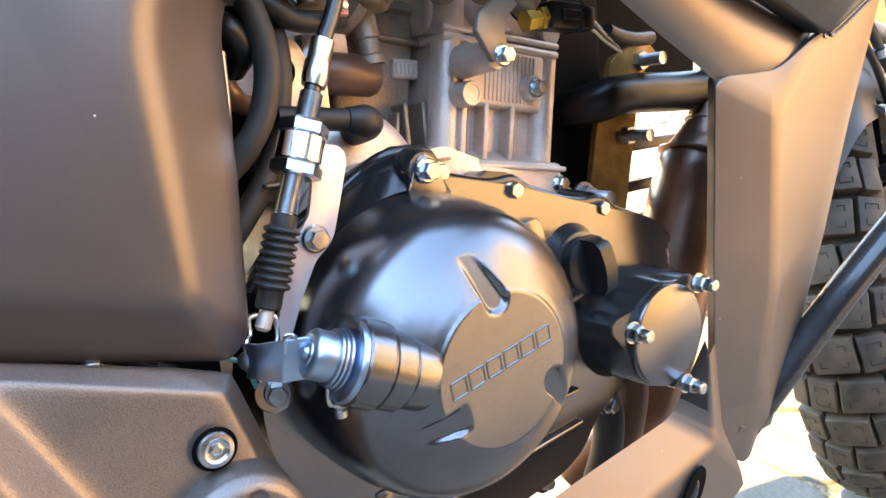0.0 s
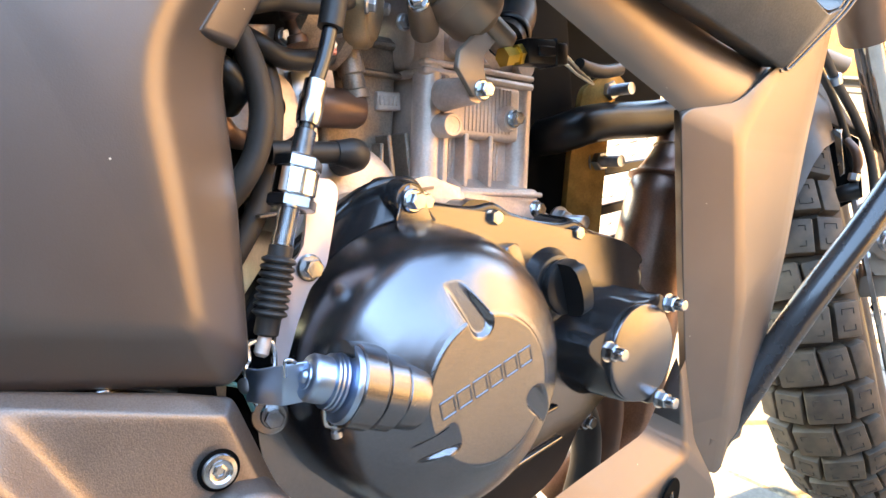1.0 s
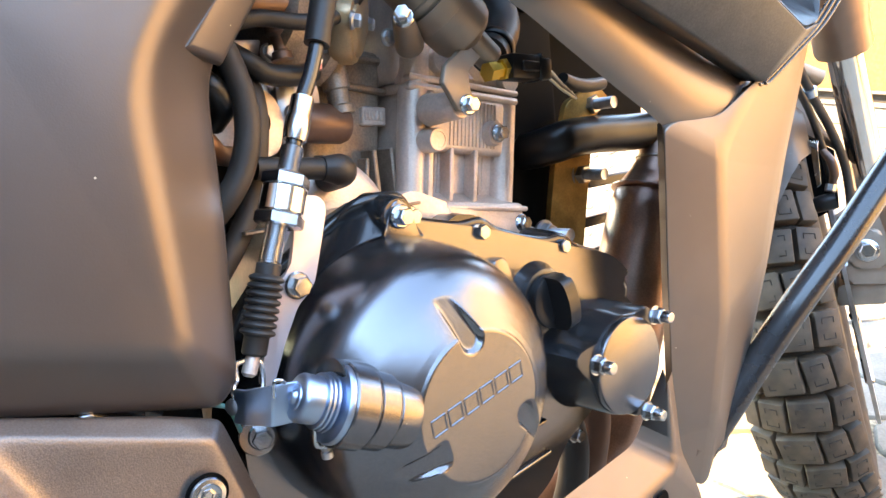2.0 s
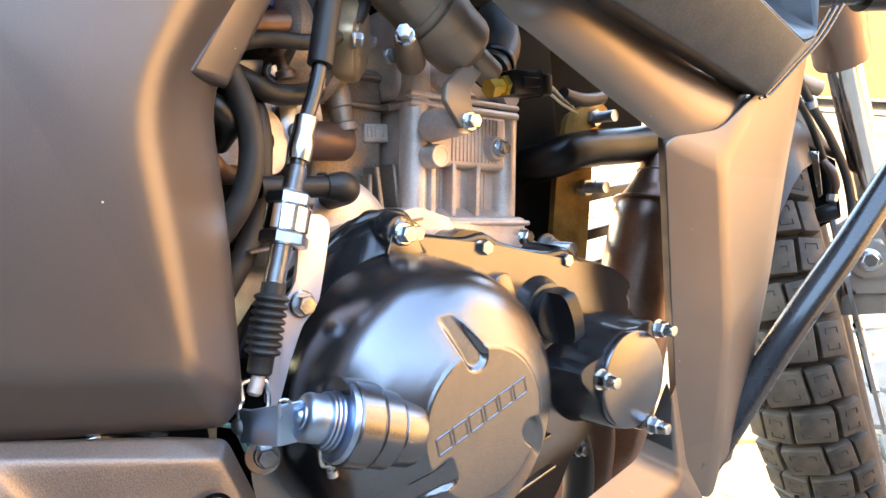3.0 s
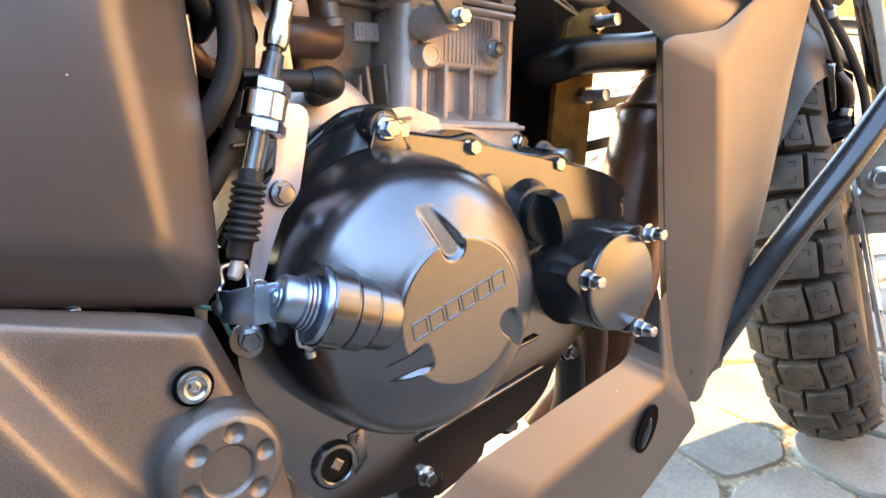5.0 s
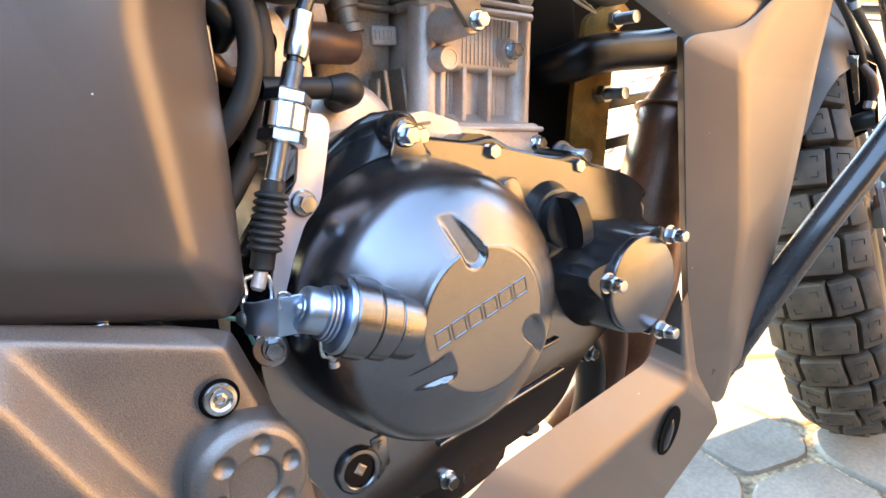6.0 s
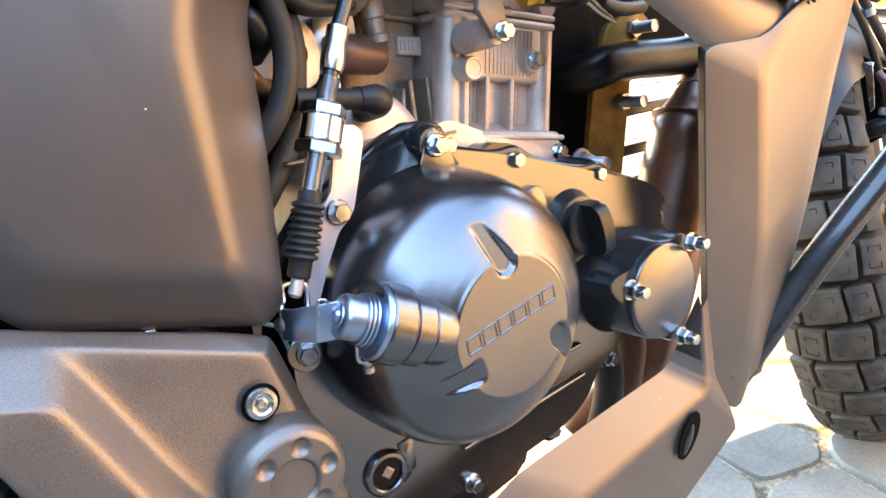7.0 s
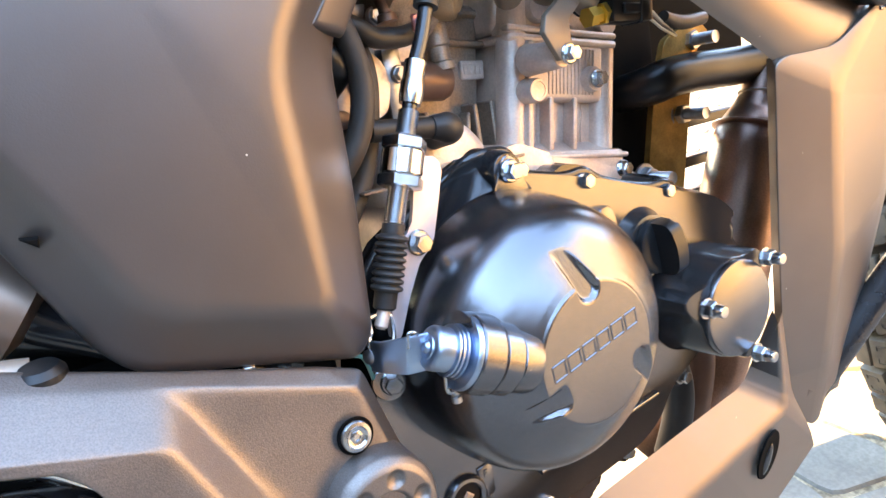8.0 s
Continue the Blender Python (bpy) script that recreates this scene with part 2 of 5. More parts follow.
def shell(verts, faces, back=(0, 0.02, 0), crease=0.005, border=0.003, seg=4):
    """A faceted panel with thickness: its folds and its border are rounded."""
    bm = bmesh.new()
    fr = [bm.verts.new(v) for v in verts]
    bk = [bm.verts.new(Vector(v) + Vector(back)) for v in verts]
    front = [bm.faces.new([fr[i] for i in f]) for f in faces]
    for f in faces:
        bm.faces.new([bk[i] for i in reversed(f)])
    count = {}
    for f in faces:
        for a, b in zip(f, f[1:] + f[:1]):
            count.setdefault(frozenset((a, b)), []).append((a, b))
    folds, rim = [], []
    for key, uses in count.items():
        a, b = uses[0]
        e = bm.edges.get((fr[a], fr[b]))
        if len(uses) == 1:
            bm.faces.new((fr[b], fr[a], bk[a], bk[b]))
            rim.append(e)
        else:
            folds.append(e)
    bmesh.ops.recalc_face_normals(bm, faces=bm.faces)
    if crease:
        bmesh.ops.bevel(bm, geom=folds, offset=crease, segments=seg, profile=0.5, affect="EDGES", clamp_overlap=True)
        rim = [e for e in bm.edges if len(e.link_faces) == 2 and e.calc_face_angle(0.0) > radians(50)]
    if border:
        bmesh.ops.bevel(bm, geom=rim, offset=border, segments=3, profile=0.5, affect="EDGES", clamp_overlap=True)
    return bm


def soft_panel(outer, inner, r, thick=0.012, n=6, bow=0.3):
    """A panel with a flat face inside the inner outline, softly folded down to its outer edge."""
    bm = bmesh.new()
    loops = []
    for k in (-2, -1, 0, 0.06, 0.25, 0.5, 0.7, 0.82, 0.88, 0.94, 1.0, 1.06, 1.12, 1.18, 1.3):
        e = max(k, 0.0)
        h = e if e < 0.82 else 1 - max(1.18 - e, 0.0) ** 2 / 0.72
        pts = []
        for o, i in zip(outer, inner):
            o, i = Vector(o), Vector(i)
            p = o + (i - o) * e
            p.y = o.y + (i.y - o.y) * h - 0.0012 * min(e / 0.06, 1.0)
            if k == -1:
                p.y += thick
            if k == -2:
                p = o + (i - o) * 0.12 + Vector((0, thick, 0))
            pts.append(p)
        loops.append([bm.verts.new(p) for p in rounded(pts, r, n)])
    m = len(loops[0])
    for a, b in zip(loops, loops[1:]):
        for k in range(m):
            bm.faces.new((a[k], a[(k + 1) % m], b[(k + 1) % m], b[k]))
    for k in range(1, 7):
        c = sum((v.co for v in loops[-1]), Vector()) / m
        ring = [v.co.lerp(c, 1 / (8 - k)) for v in loops[-1]]
        loops.append([bm.verts.new(p) for p in ring])
        for q in range(m):
            bm.faces.new((loops[-2][q], loops[-2][(q + 1) % m], loops[-1][(q + 1) % m], loops[-1][q]))
    bm.faces.new(loops[-1])
    for v in bm.verts:
        v.co.y += bow * min(v.co.x - 0.045, 0.0) ** 2
    return bm


def loft(lines, thick, sub_l=5, sub_c=4):
    """A smooth skin with thickness over lines that each hold as many points."""
    rows = [spline(l, sub_l) for l in lines]
    cols = [spline([r[i] for r in rows], sub_c) for i in range(len(rows[0]))]
    bm = bmesh.new()
    vs = [[bm.verts.new(p) for p in c] for c in cols]
    for a, b in zip(vs, vs[1:]):
        for k in range(len(a) - 1):
            bm.faces.new((a[k], a[k + 1], b[k + 1], b[k]))
    bmesh.ops.recalc_face_normals(bm, faces=bm.faces)
    bmesh.ops.solidify(bm, geom=bm.faces[:], thickness=thick)
    return bm


def box(x0, x1, y0, y1, z0, z1, bev=0.002, seg=2):
    bm = bmesh.new()
    bmesh.ops.create_cube(bm, size=1.0)
    for v in bm.verts:
        v.co = ((x0, x1)[v.co.x > 0], (y0, y1)[v.co.y > 0], (z0, z1)[v.co.z > 0])
    if bev:
        bmesh.ops.bevel(bm, geom=list(bm.edges), offset=bev, segments=seg, profile=0.5, affect="EDGES", clamp_overlap=True)
    return bm


def mesh_of(name, bm, material, sharp=38.0):
    """A mesh that alike pieces share."""
    ob = part(name, bm, material, None, sharp=sharp)
    me = ob.data
    bpy.data.objects.remove(ob)
    return me


# ---- fasteners, built once and shared ----
def bolt_shape(af, head, flange, dome=0.3):
    r = af / math.sqrt(3)
    return join(lathe([(flange, 0), (flange, 0.0012), (flange * 0.86, 0.0022), (0, 0.0022)], 24),
                lathe([(r, 0.001), (r, head - 0.0007), (r * 0.88, head), (0, head)], sides=6), lathe([(af * 0.40, head - 0.001), (af * 0.38, head + 0.0003), (0, head + 0.0004)], 20))


FLANGE_BOLT = mesh_of("flange_bolt", bolt_shape(0.0086, 0.0075, 0.0067), ZINC, 25)
SMALL_BOLT = mesh_of("small_bolt", bolt_shape(0.0075, 0.006, 0.0056), STEEL, 25)
rn = 0.0058
CAP_NUT = mesh_of("cap_nut", join(lathe([(0.0068, 0), (0.0068, 0.001), (0, 0.001)], 24),
                                  lathe([(rn, 0.0008), (rn, 0.0065), (rn * 0.88, 0.0075), (0, 0.0075)], sides=6),
                                  lathe([(0.0042, 0.007), (0.0042, 0.0125), (0.0036, 0.0138), (0.0015, 0.0142), (0, 0.0138)], 20)), ZINC, 30)


def thread(r, length, pitch=0.0011):
    prof, h = [], 0.0
    while h < length:
        prof += [(r * 0.86, h), (r, h + pitch * 0.5)]
        h += pitch
    return lathe(prof + [(r * 0.8, length)], 20)


STUD = mesh_of("stud_with_nut", join(lathe([(0.0115, 0), (0.0115, 0.002), (0, 0.002)], 28), lathe([(0.0088, 0.002), (0.0088, 0.0085), (0.0078, 0.0095), (0, 0.0095)], sides=6),
                                     moved(thread(0.0052, 0.020), Matrix.Translation((0, 0, 0.009)))), STEEL, 30)


def bolts(kind, me, parent, places, d=OUT, label=""):
    for i, p in enumerate(places):
        again(kind, me, parent, label, axis(p, d, 17 * i))


# ---- the motorcycle ----
# x runs to its front, y to its far side, z up along its own upright; it leans on its stand
BIKE = LIFT @ Matrix.Translation((0, 0.36, 0)) @ Matrix.Rotation(radians(-10), 4, "X")
bike = tagged(empty("motorcycle", BIKE), "parked matt bronze adventure motorcycle with black engine covers on its stand", "motorcycle")

# ---- side panel and pivot plate ----
po = [(-0.30, -0.205, 0.90), (-0.13, -0.203, 0.69), (-0.056, -0.203, 0.556), (-0.034, -0.201, 0.503), (-0.0216, -0.200, 0.4865), (0.067, -0.199, 0.4605), (0.0765, -0.197, 0.4690),
      (0.0845, -0.190, 0.5357), (0.0900, -0.180, 0.600), (0.130, -0.170, 0.640), (0.205, -0.150, 0.72), (0.20, -0.15, 0.90)]
pi = [(-0.285, -0.2155, 0.885), (-0.112, -0.2155, 0.698), (-0.038, -0.2155, 0.565), (-0.017, -0.2155, 0.519), (-0.006, -0.2155, 0.5095), (0.050, -0.2155, 0.4915), (0.0535, -0.2155, 0.4965),
      (0.0528, -0.2155, 0.545), (0.0522, -0.2155, 0.592), (0.0800, -0.2135, 0.634), (0.14, -0.211, 0.715), (0.14, -0.211, 0.885)]
side_panel = part("side_panel", soft_panel(po, pi, [0.01, 0.01, 0.03, 0.02, 0.012, 0.008, 0.012, 0.02, 0.02, 0.02, 0.02, 0.01]), BRONZE, bike, "matt bronze side panel with soft folds", sharp=60)
strip = [(0.0750, -0.2020, 0.6043), (0.0960, -0.1885, 0.6005), (0.1362, -0.1720, 0.6490), (0.215, -0.148, 0.74), (0.185, -0.163, 0.745), (0.1097, -0.1925, 0.6441)]
part("panel_flange", shell(strip, [[0, 1, 2, 5], [2, 3, 4, 5]], (-0.0005, 0.006, -0.001), 0.0, 0.0028), BRONZE, side_panel)
part("panel_slot", slab([(-0.0440, 0.5470), (-0.0385, 0.5465), (-0.0390, 0.5430)], -0.2148, -0.205, 0.0005, 1), SHADE_BLACK, side_panel, "small dark slot")

plv = [(-0.30, -0.203, 0.592), (-0.0640, -0.203, 0.5055), (-0.012, -0.2045, 0.4860), (0.045, -0.2035, 0.4660), (0.066, -0.201, 0.4565),  # top
       (0.0775, -0.198, 0.417), (0.0865, -0.198, 0.389), (0.092, -0.198, 0.33),  # front edge
       (-0.30, -0.212, 0.585), (-0.0640, -0.2120, 0.4990), (-0.0130, -0.2120, 0.4812), (0.0585, -0.2125, 0.4530), (0.0685, -0.2110, 0.417),
       (-0.30, -0.2300, 0.562), (-0.0670, -0.2300, 0.4828), (-0.0195, -0.2290, 0.4665), (0.0, -0.2320, 0.42), (0.030, -0.2360, 0.33),
       (0.0235, -0.2180, 0.40), (0.062, -0.218, 0.33), (-0.30, -0.2305, 0.556), (-0.0670, -0.2305, 0.4780), (-0.0545, -0.2305, 0.4735), (-0.0455, -0.2305, 0.4650), (-0.0360, -0.2310, 0.4400), (-0.012, -0.2345, 0.33)]
plf = [[0, 1, 9, 8], [1, 2, 10, 9], [2, 3, 11, 10], [3, 4, 11], [4, 5, 12, 11], [5, 6, 7, 12], [8, 9, 14, 13], [9, 10, 15, 14],
       [10, 18, 16, 15], [18, 19, 17, 16], [10, 11, 12, 18], [12, 7, 19, 18], [13, 14, 21, 20], [14, 15, 22, 21], [15, 16, 24, 23, 22], [16, 17, 25, 24]]
plate = part("pivot_plate", shell(plv, plf, (0, 0.02, -0.006), 0, 0), BRONZE_GRAIN, bike, "grainy bronze frame plate over the swingarm pivot")
melt(plate, 4, 14)
bolt_seat = lathe([(0.0085, 0), (0.0085, 0.0004), (0.0082, 0.0005), (0.0080, -0.001), (0, -0.001)], 36)
part("bolt_recess", bolt_seat, SHADE_BLACK, plate, "", axis((0.0514, -0.2150, 0.4345), (0, -1, 0.02)))
part("socket_bolt", join(lathe([(0.0071, -0.002), (0.0071, 0.0010), (0.0066, 0.0018), (0.0050, 0.0020), (0.0043, 0.0012), (0.0038, 0.0010), (0, 0.0010)], 36), lathe([(0.0031, 0.0009), (0.0028, 0.0015), (0.0018, 0.0018), (0.0016, 0.0012), (0, 0.0012)], sides=6)),
     ZINC, plate, "bright socket-headed bolt", axis((0.0514, -0.2155, 0.4345), (0, -1, 0.02)))
CAPP = [(0.0, 0.0052), (0.0104, 0.0052), (0.0110, 0.0070), (0.0118, 0.0073), (0.0204, 0.0073), (0.0226, 0.0062), (0.0250, 0.0035), (0.0262, 0.0005), (0.0263, -0.018)]


def cap_h(x, y):
    h = float(np.interp(math.hypot(x, y), [p[0] for p in CAPP], [p[1] for p in CAPP]))
    for k in range(6):
        d = math.hypot(x - 0.0163 * math.cos(radians(49 + 60 * k)), y + 0.0163 * math.sin(radians(49 + 60 * k)))
        h -= 0.0024 * max(0.0, 1 - (d / 0.0043) ** 2) ** 0.7
    return h


bm = bmesh.new()
rr = [0.0263 * k / 44 for k in range(45)]
loops = [[bm.verts.new((r * math.cos(2 * math.pi * k / 144), r * math.sin(2 * math.pi * k / 144), cap_h(r * math.cos(2 * math.pi * k / 144), r * math.sin(2 * math.pi * k / 144)))) for k in range(144)] for r in rr[1:]]
bm.faces.new(loops[0])
for a, b in zip(loops, loops[1:]):
    for k in range(144):
        bm.faces.new((a[k], a[(k + 1) % 144], b[(k + 1) % 144], b[k]))
part("pivot_cap", bm, BRONZE_GRAIN, bike, "round bronze pivot cap with drilled dimples", axis((0.0548, -0.2215, 0.3995), OUT), sharp=60)

# ---- crankcase and clutch cover ----
case_outline = [(0.088, 0.415), (0.100, 0.345), (0.125, 0.300), (0.190, 0.290), (0.240, 0.2930), (0.285, 0.2990), (0.306, 0.3090), (0.322, 0.330), (0.366, 0.350), (0.398, 0.390),
                (0.420, 0.430), (0.392, 0.4585), (0.335, 0.476), (0.262, 0.501), (0.205, 0.515), (0.170, 0.508), (0.130, 0.490), (0.101, 0.455)]
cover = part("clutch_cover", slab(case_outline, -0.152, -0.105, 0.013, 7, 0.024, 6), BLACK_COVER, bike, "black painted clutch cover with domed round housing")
part("crankcase", slab([(0.135, 0.42), (0.11, 0.33), (0.125, 0.265), (0.2, 0.258), (0.28, 0.262), (0.325, 0.270), (0.345, 0.29), (0.375, 0.345), (0.40, 0.40), (0.425, 0.43), (0.385, 0.462), (0.36, 0.482), (0.30, 0.505), (0.20, 0.527), (0.175, 0.530), (0.155, 0.52), (0.140, 0.50)],
                       -0.1045, 0.09, 0.003, 2, 0.012), CAST, bike, "cast aluminium crankcase half")

DC = Vector((0.1785, 0.431))
PROF = [(0.0, -0.2335), (0.0370, -0.2335), (0.0380, -0.2325), (0.0420, -0.2306), (0.0500, -0.2262), (0.0580, -0.2213), (0.0650, -0.2155), (0.0700, -0.2090), (0.0738, -0.2000), (0.0764, -0.1885), (0.0780, -0.1750), (0.0789, -0.1600), (0.0792, -0.150)]
SCOOPS = [((0.1690, 0.4850), (0.1768, 0.4650)), ((0.1320, 0.4110), (0.1535, 0.4155)), ((0.2240, 0.3985), (0.2085, 0.4165))]


PROF_S = spline([(p[0], p[1], 0.0) for p in PROF[3:]], 12)
PROF_R, PROF_Y = [p[0] for p in PROF[:3]] + [p.x for p in PROF_S], [p[1] for p in PROF[:3]] + [p.y for p in PROF_S]


def dome_y(r, a):
    """The cover's outer face: a domed disc with three flat-floored scoops cut into its shoulder."""
    y = float(np.interp(r, PROF_R, PROF_Y))
    p = Vector((r * math.cos(a), r * math.sin(a))) + DC
    for o, i in SCOOPS:
        o, i = Vector(o), Vector(i)
        d = i - o
        s = (p - o).dot(d) / d.length_squared
        w = 0.0061 + 0.0016 * min(max(s, 0.0), 1.0)
        q = o + d * min(max(s, 0.0), 1.0)
        k = min(max((w - (p - q).length) / 0.0034, 0.0), 1.0)
        k = k * k * (3 - 2 * k)
        floor = float(np.interp((o - DC).length, PROF_R, PROF_Y)) + 0.0004 - 0.0068 * min(max(s, -0.3), 1.3)
        y += k * max(0.0, floor - y)
    return y


bm = bmesh.new()
NT, NR = 380, 104
rings = [[bm.verts.new((DC.x, dome_y(0, 0), DC.y))]]
for i in range(1, NR + 1):
    r = 0.0792 * i / NR
    rings.append([bm.verts.new((DC.x + r * math.cos(2 * math.pi * k / NT), dome_y(r, 2 * math.pi * k / NT), DC.y + r * math.sin(2 * math.pi * k / NT))) for k in range(NT)])
for a, b in zip(rings, rings[1:]):
    for k in range(NT):
        q = (k + 1) % NT
        bm.faces.new((a[0], b[k], b[q]) if len(a) == 1 else (a[k], a[q], b[q], b[k]))
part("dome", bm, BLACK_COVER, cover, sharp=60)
# the maker's mark: six plain raised frames along a rising line
ux = Vector((0.0620, 0, 0.0125)).normalized()
uz = Vector((-0.10, 0, 1.0)).normalized()
for k in range(6):
    c = Vector((0.1475, -0.2334, 0.4300)) + ux * (0.0046 + 0.0103 * k)
    w, h, t = 0.0041, 0.0040, 0.0011
    bars = []
    for s in (-1, 1):
        p = c + uz * (s * h)
        bars.append(tube([p - ux * w, p + ux * w], 0.0006, 6, smooth=False))
        p = c + ux * (s * w)
        bars.append(tube([p - uz * h, p + uz * h], 0.0006, 6, smooth=False))
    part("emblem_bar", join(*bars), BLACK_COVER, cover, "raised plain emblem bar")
# flange ears, bolts and grooves on the cover
# ears and flange edges: dark of their up-turned faces put into a deeper black
for p, r in (((0.189, -0.1665, 0.5200), 0.0105), ((0.2601, -0.1475, 0.4983), 0.0095), ((0.3371, -0.1455, 0.4746), 0.0095)):
    part("bolt_ear", lathe([(r * 1.25, -0.03), (r * 1.1, -0.006), (r, -0.001), (r * 0.92, 0), (0, 0)], 32), BLACK_GLOSS, cover, "", axis(p, OUT))
rim = [(DC.x + 0.0795 * math.cos(radians(a)), -0.166, DC.y + 0.0795 * math.sin(radians(a))) for a in (172, 156, 140, 122, 106, 92, 80, 68)]
edge = [(0.0905, -0.135, 0.4420), (0.0985, -0.135, 0.4705), (0.1180, -0.136, 0.4920), (0.1450, -0.138, 0.5080), (0.1640, -0.142, 0.5210), (0.1770, -0.150, 0.5290), (0.2000, -0.150, 0.5285), (0.2120, -0.144, 0.5165)]
ear = shell(rim + edge, [[i, i + 1, 9 + i, 8 + i] for i in range(7)], (0, 0.02, 0), 0.007, 0.003, 4)
part("upper_ear", ear, BLACK_GLOSS, cover, "gloss black sloping flange shoulder")
part("ear_edge", tube([(p[0], p[1] + 0.001, p[2]) for p in edge[1:]], 0.0036, 10), BLACK_GLOSS, cover)
part("bolt_pad", slab([(0.1765, 0.5085), (0.1815, 0.5200), (0.1860, 0.5290), (0.1930, 0.5290), (0.1975, 0.5200), (0.2020, 0.5050)], -0.1672, -0.150, 0.0015, 3, 0.003), BLACK_COVER, cover)
part("dip_web", slab([(0.205, 0.5190), (0.222, 0.5120), (0.237, 0.5085), (0.2445, 0.5120), (0.2590, 0.5095), (0.2680, 0.5000), (0.2640, 0.4930), (0.2300, 0.5000), (0.2050, 0.5090)], -0.1490, -0.130, 0.003, 3, 0.004), BLACK_GLOSS, cover, "gloss black flange between two bolts")
run = spline([(0.203, 0.0, 0.5150), (0.232, 0.0, 0.5072), (0.247, 0.0, 0.5045), (0.262, 0.0, 0.5045), (0.276, 0.0, 0.4955), (0.300, 0.0, 0.4865), (0.322, 0.0, 0.4810), (0.338, 0.0, 0.4805), (0.352, 0.0, 0.4705), (0.385, 0.0, 0.4575), (0.414, 0.0, 0.4380)], 3)
part("flange_bead", tube([(p.x, -0.1475 + 0.07 * max(0.0, p.x - 0.35), p.z - 0.0005) for p in run], 0.0040, 10, smooth=False), BLACK_GLOSS, cover, "gloss black flange edge")
part("chamfer_step", slab([(0.262, 0.4785), (0.274, 0.4800), (0.281, 0.4560), (0.272, 0.4500)], -0.158, -0.15, 0.002, 3, 0.003), BLACK_COVER, cover)
bolts("flange_bolt", FLANGE_BOLT, cover, [(0.1890, -0.168, 0.5200), (0.2601, -0.149, 0.4983), (0.3371, -0.147, 0.4746), (0.415, -0.128, 0.441), (0.3454, -0.1405, 0.3257)], label="bright zinc flange bolt")
bolts("flange_bolt", FLANGE_BOLT, cover, [(0.2070, -0.150, 0.5165)], label="bright zinc flange bolt")
for a, b in (((0.3018, -0.1535, 0.3562), (0.2560, -0.1535, 0.3535)), ((0.3035, -0.1535, 0.3320), (0.1905, -0.1535, 0.3215))):
    part("groove_rib", tube([a, b], 0.0019, 10, smooth=False), BLACK_COVER, cover)
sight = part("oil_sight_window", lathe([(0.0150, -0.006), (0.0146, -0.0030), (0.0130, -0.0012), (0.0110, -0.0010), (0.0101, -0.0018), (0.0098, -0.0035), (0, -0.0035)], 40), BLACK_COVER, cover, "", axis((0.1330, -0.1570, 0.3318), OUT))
part("sight_glass", lathe([(0.0097, -0.0033), (0.006, -0.0031), (0, -0.0030)], 32), GLASS, sight, "dark sight glass with the bore's shade in its colour")
# small four-point shape added for the glint inside the window
part("glass_glint", lathe([(0.0046, -0.0031), (0.0030, -0.0024), (0.0012, -0.0028), (0, -0.0030)], sides=4), CAST_DARK, sight, "small star added as the glint in the glass", Matrix.Translation((0.001, 0.0, 0.0)))
part("level_tab", slab([(0.1440, 0.3455), (0.1550, 0.3475), (0.1545, 0.3265), (0.1450, 0.3190)], -0.1533, -0.15, 0.0006, 2), BLACK_COVER, sight, "", axis((0.1330, -0.1570, 0.3318), OUT).inverted())
INV = axis((0.1330, -0.1570, 0.3318), OUT).inverted()
part("level_letter", join(box(0.1480, 0.1488, -0.1540, -0.1530, 0.3385, 0.3435, 0.0002, 1), box(0.1480, 0.1510, -0.1540, -0.1530, 0.3427, 0.3435, 0.0002, 1), box(0.1480, 0.1502, -0.1540, -0.1530, 0.3407, 0.3414, 0.0002, 1)), BLACK_COVER, sight, "raised letter F", INV)
part("level_letter", join(box(0.1480, 0.1488, -0.1540, -0.1530, 0.3250, 0.3300, 0.0002, 1), box(0.1480, 0.1510, -0.1540, -0.1530, 0.3250, 0.3258, 0.0002, 1)), BLACK_COVER, sight, "raised letter L", INV)
part("bolt_lug", lathe([(0.010, -0.04), (0.0088, -0.004), (0.0080, 0), (0, 0)], 28), BLACK_GLOSS, cover, "", axis((0.3454, -0.1400, 0.3257), OUT))
bolts("small_bolt", SMALL_BOLT, cover, [(0.272, -0.134, 0.289)], label="dull steel bolt")
part("bolt_lug", slab([(0.172, 0.300), (0.180, 0.308), (0.196, 0.308), (0.207, 0.300), (0.212, 0.286), (0.200, 0.270), (0.175, 0.270)], -0.1500, -0.12, 0.003, 3, 0.006), BLACK_GLOSS, cover, "gloss black bolt lug")
part("bolt_lug", lathe([(0.0110, -0.03), (0.0095, -0.004), (0.0085, 0), (0, 0)], 28), BLACK_GLOSS, cover, "", axis((0.2755, -0.1440, 0.2940), OUT))
bolts("small_bolt", SMALL_BOLT, cover, [(0.2755, -0.1445, 0.2940)], label="dull steel bolt")
part("sump_edge", slab([(0.205, 0.285), (0.232, 0.300), (0.262, 0.296), (0.250, 0.270), (0.205, 0.262)], -0.1380, -0.10, 0.003, 3, 0.006), BROWN_TUBE, cover, "tan sump casting edge")
bolts("flange_bolt", FLANGE_BOLT, cover, [(0.1940, -0.152, 0.2940)], label="bright zinc flange bolt")

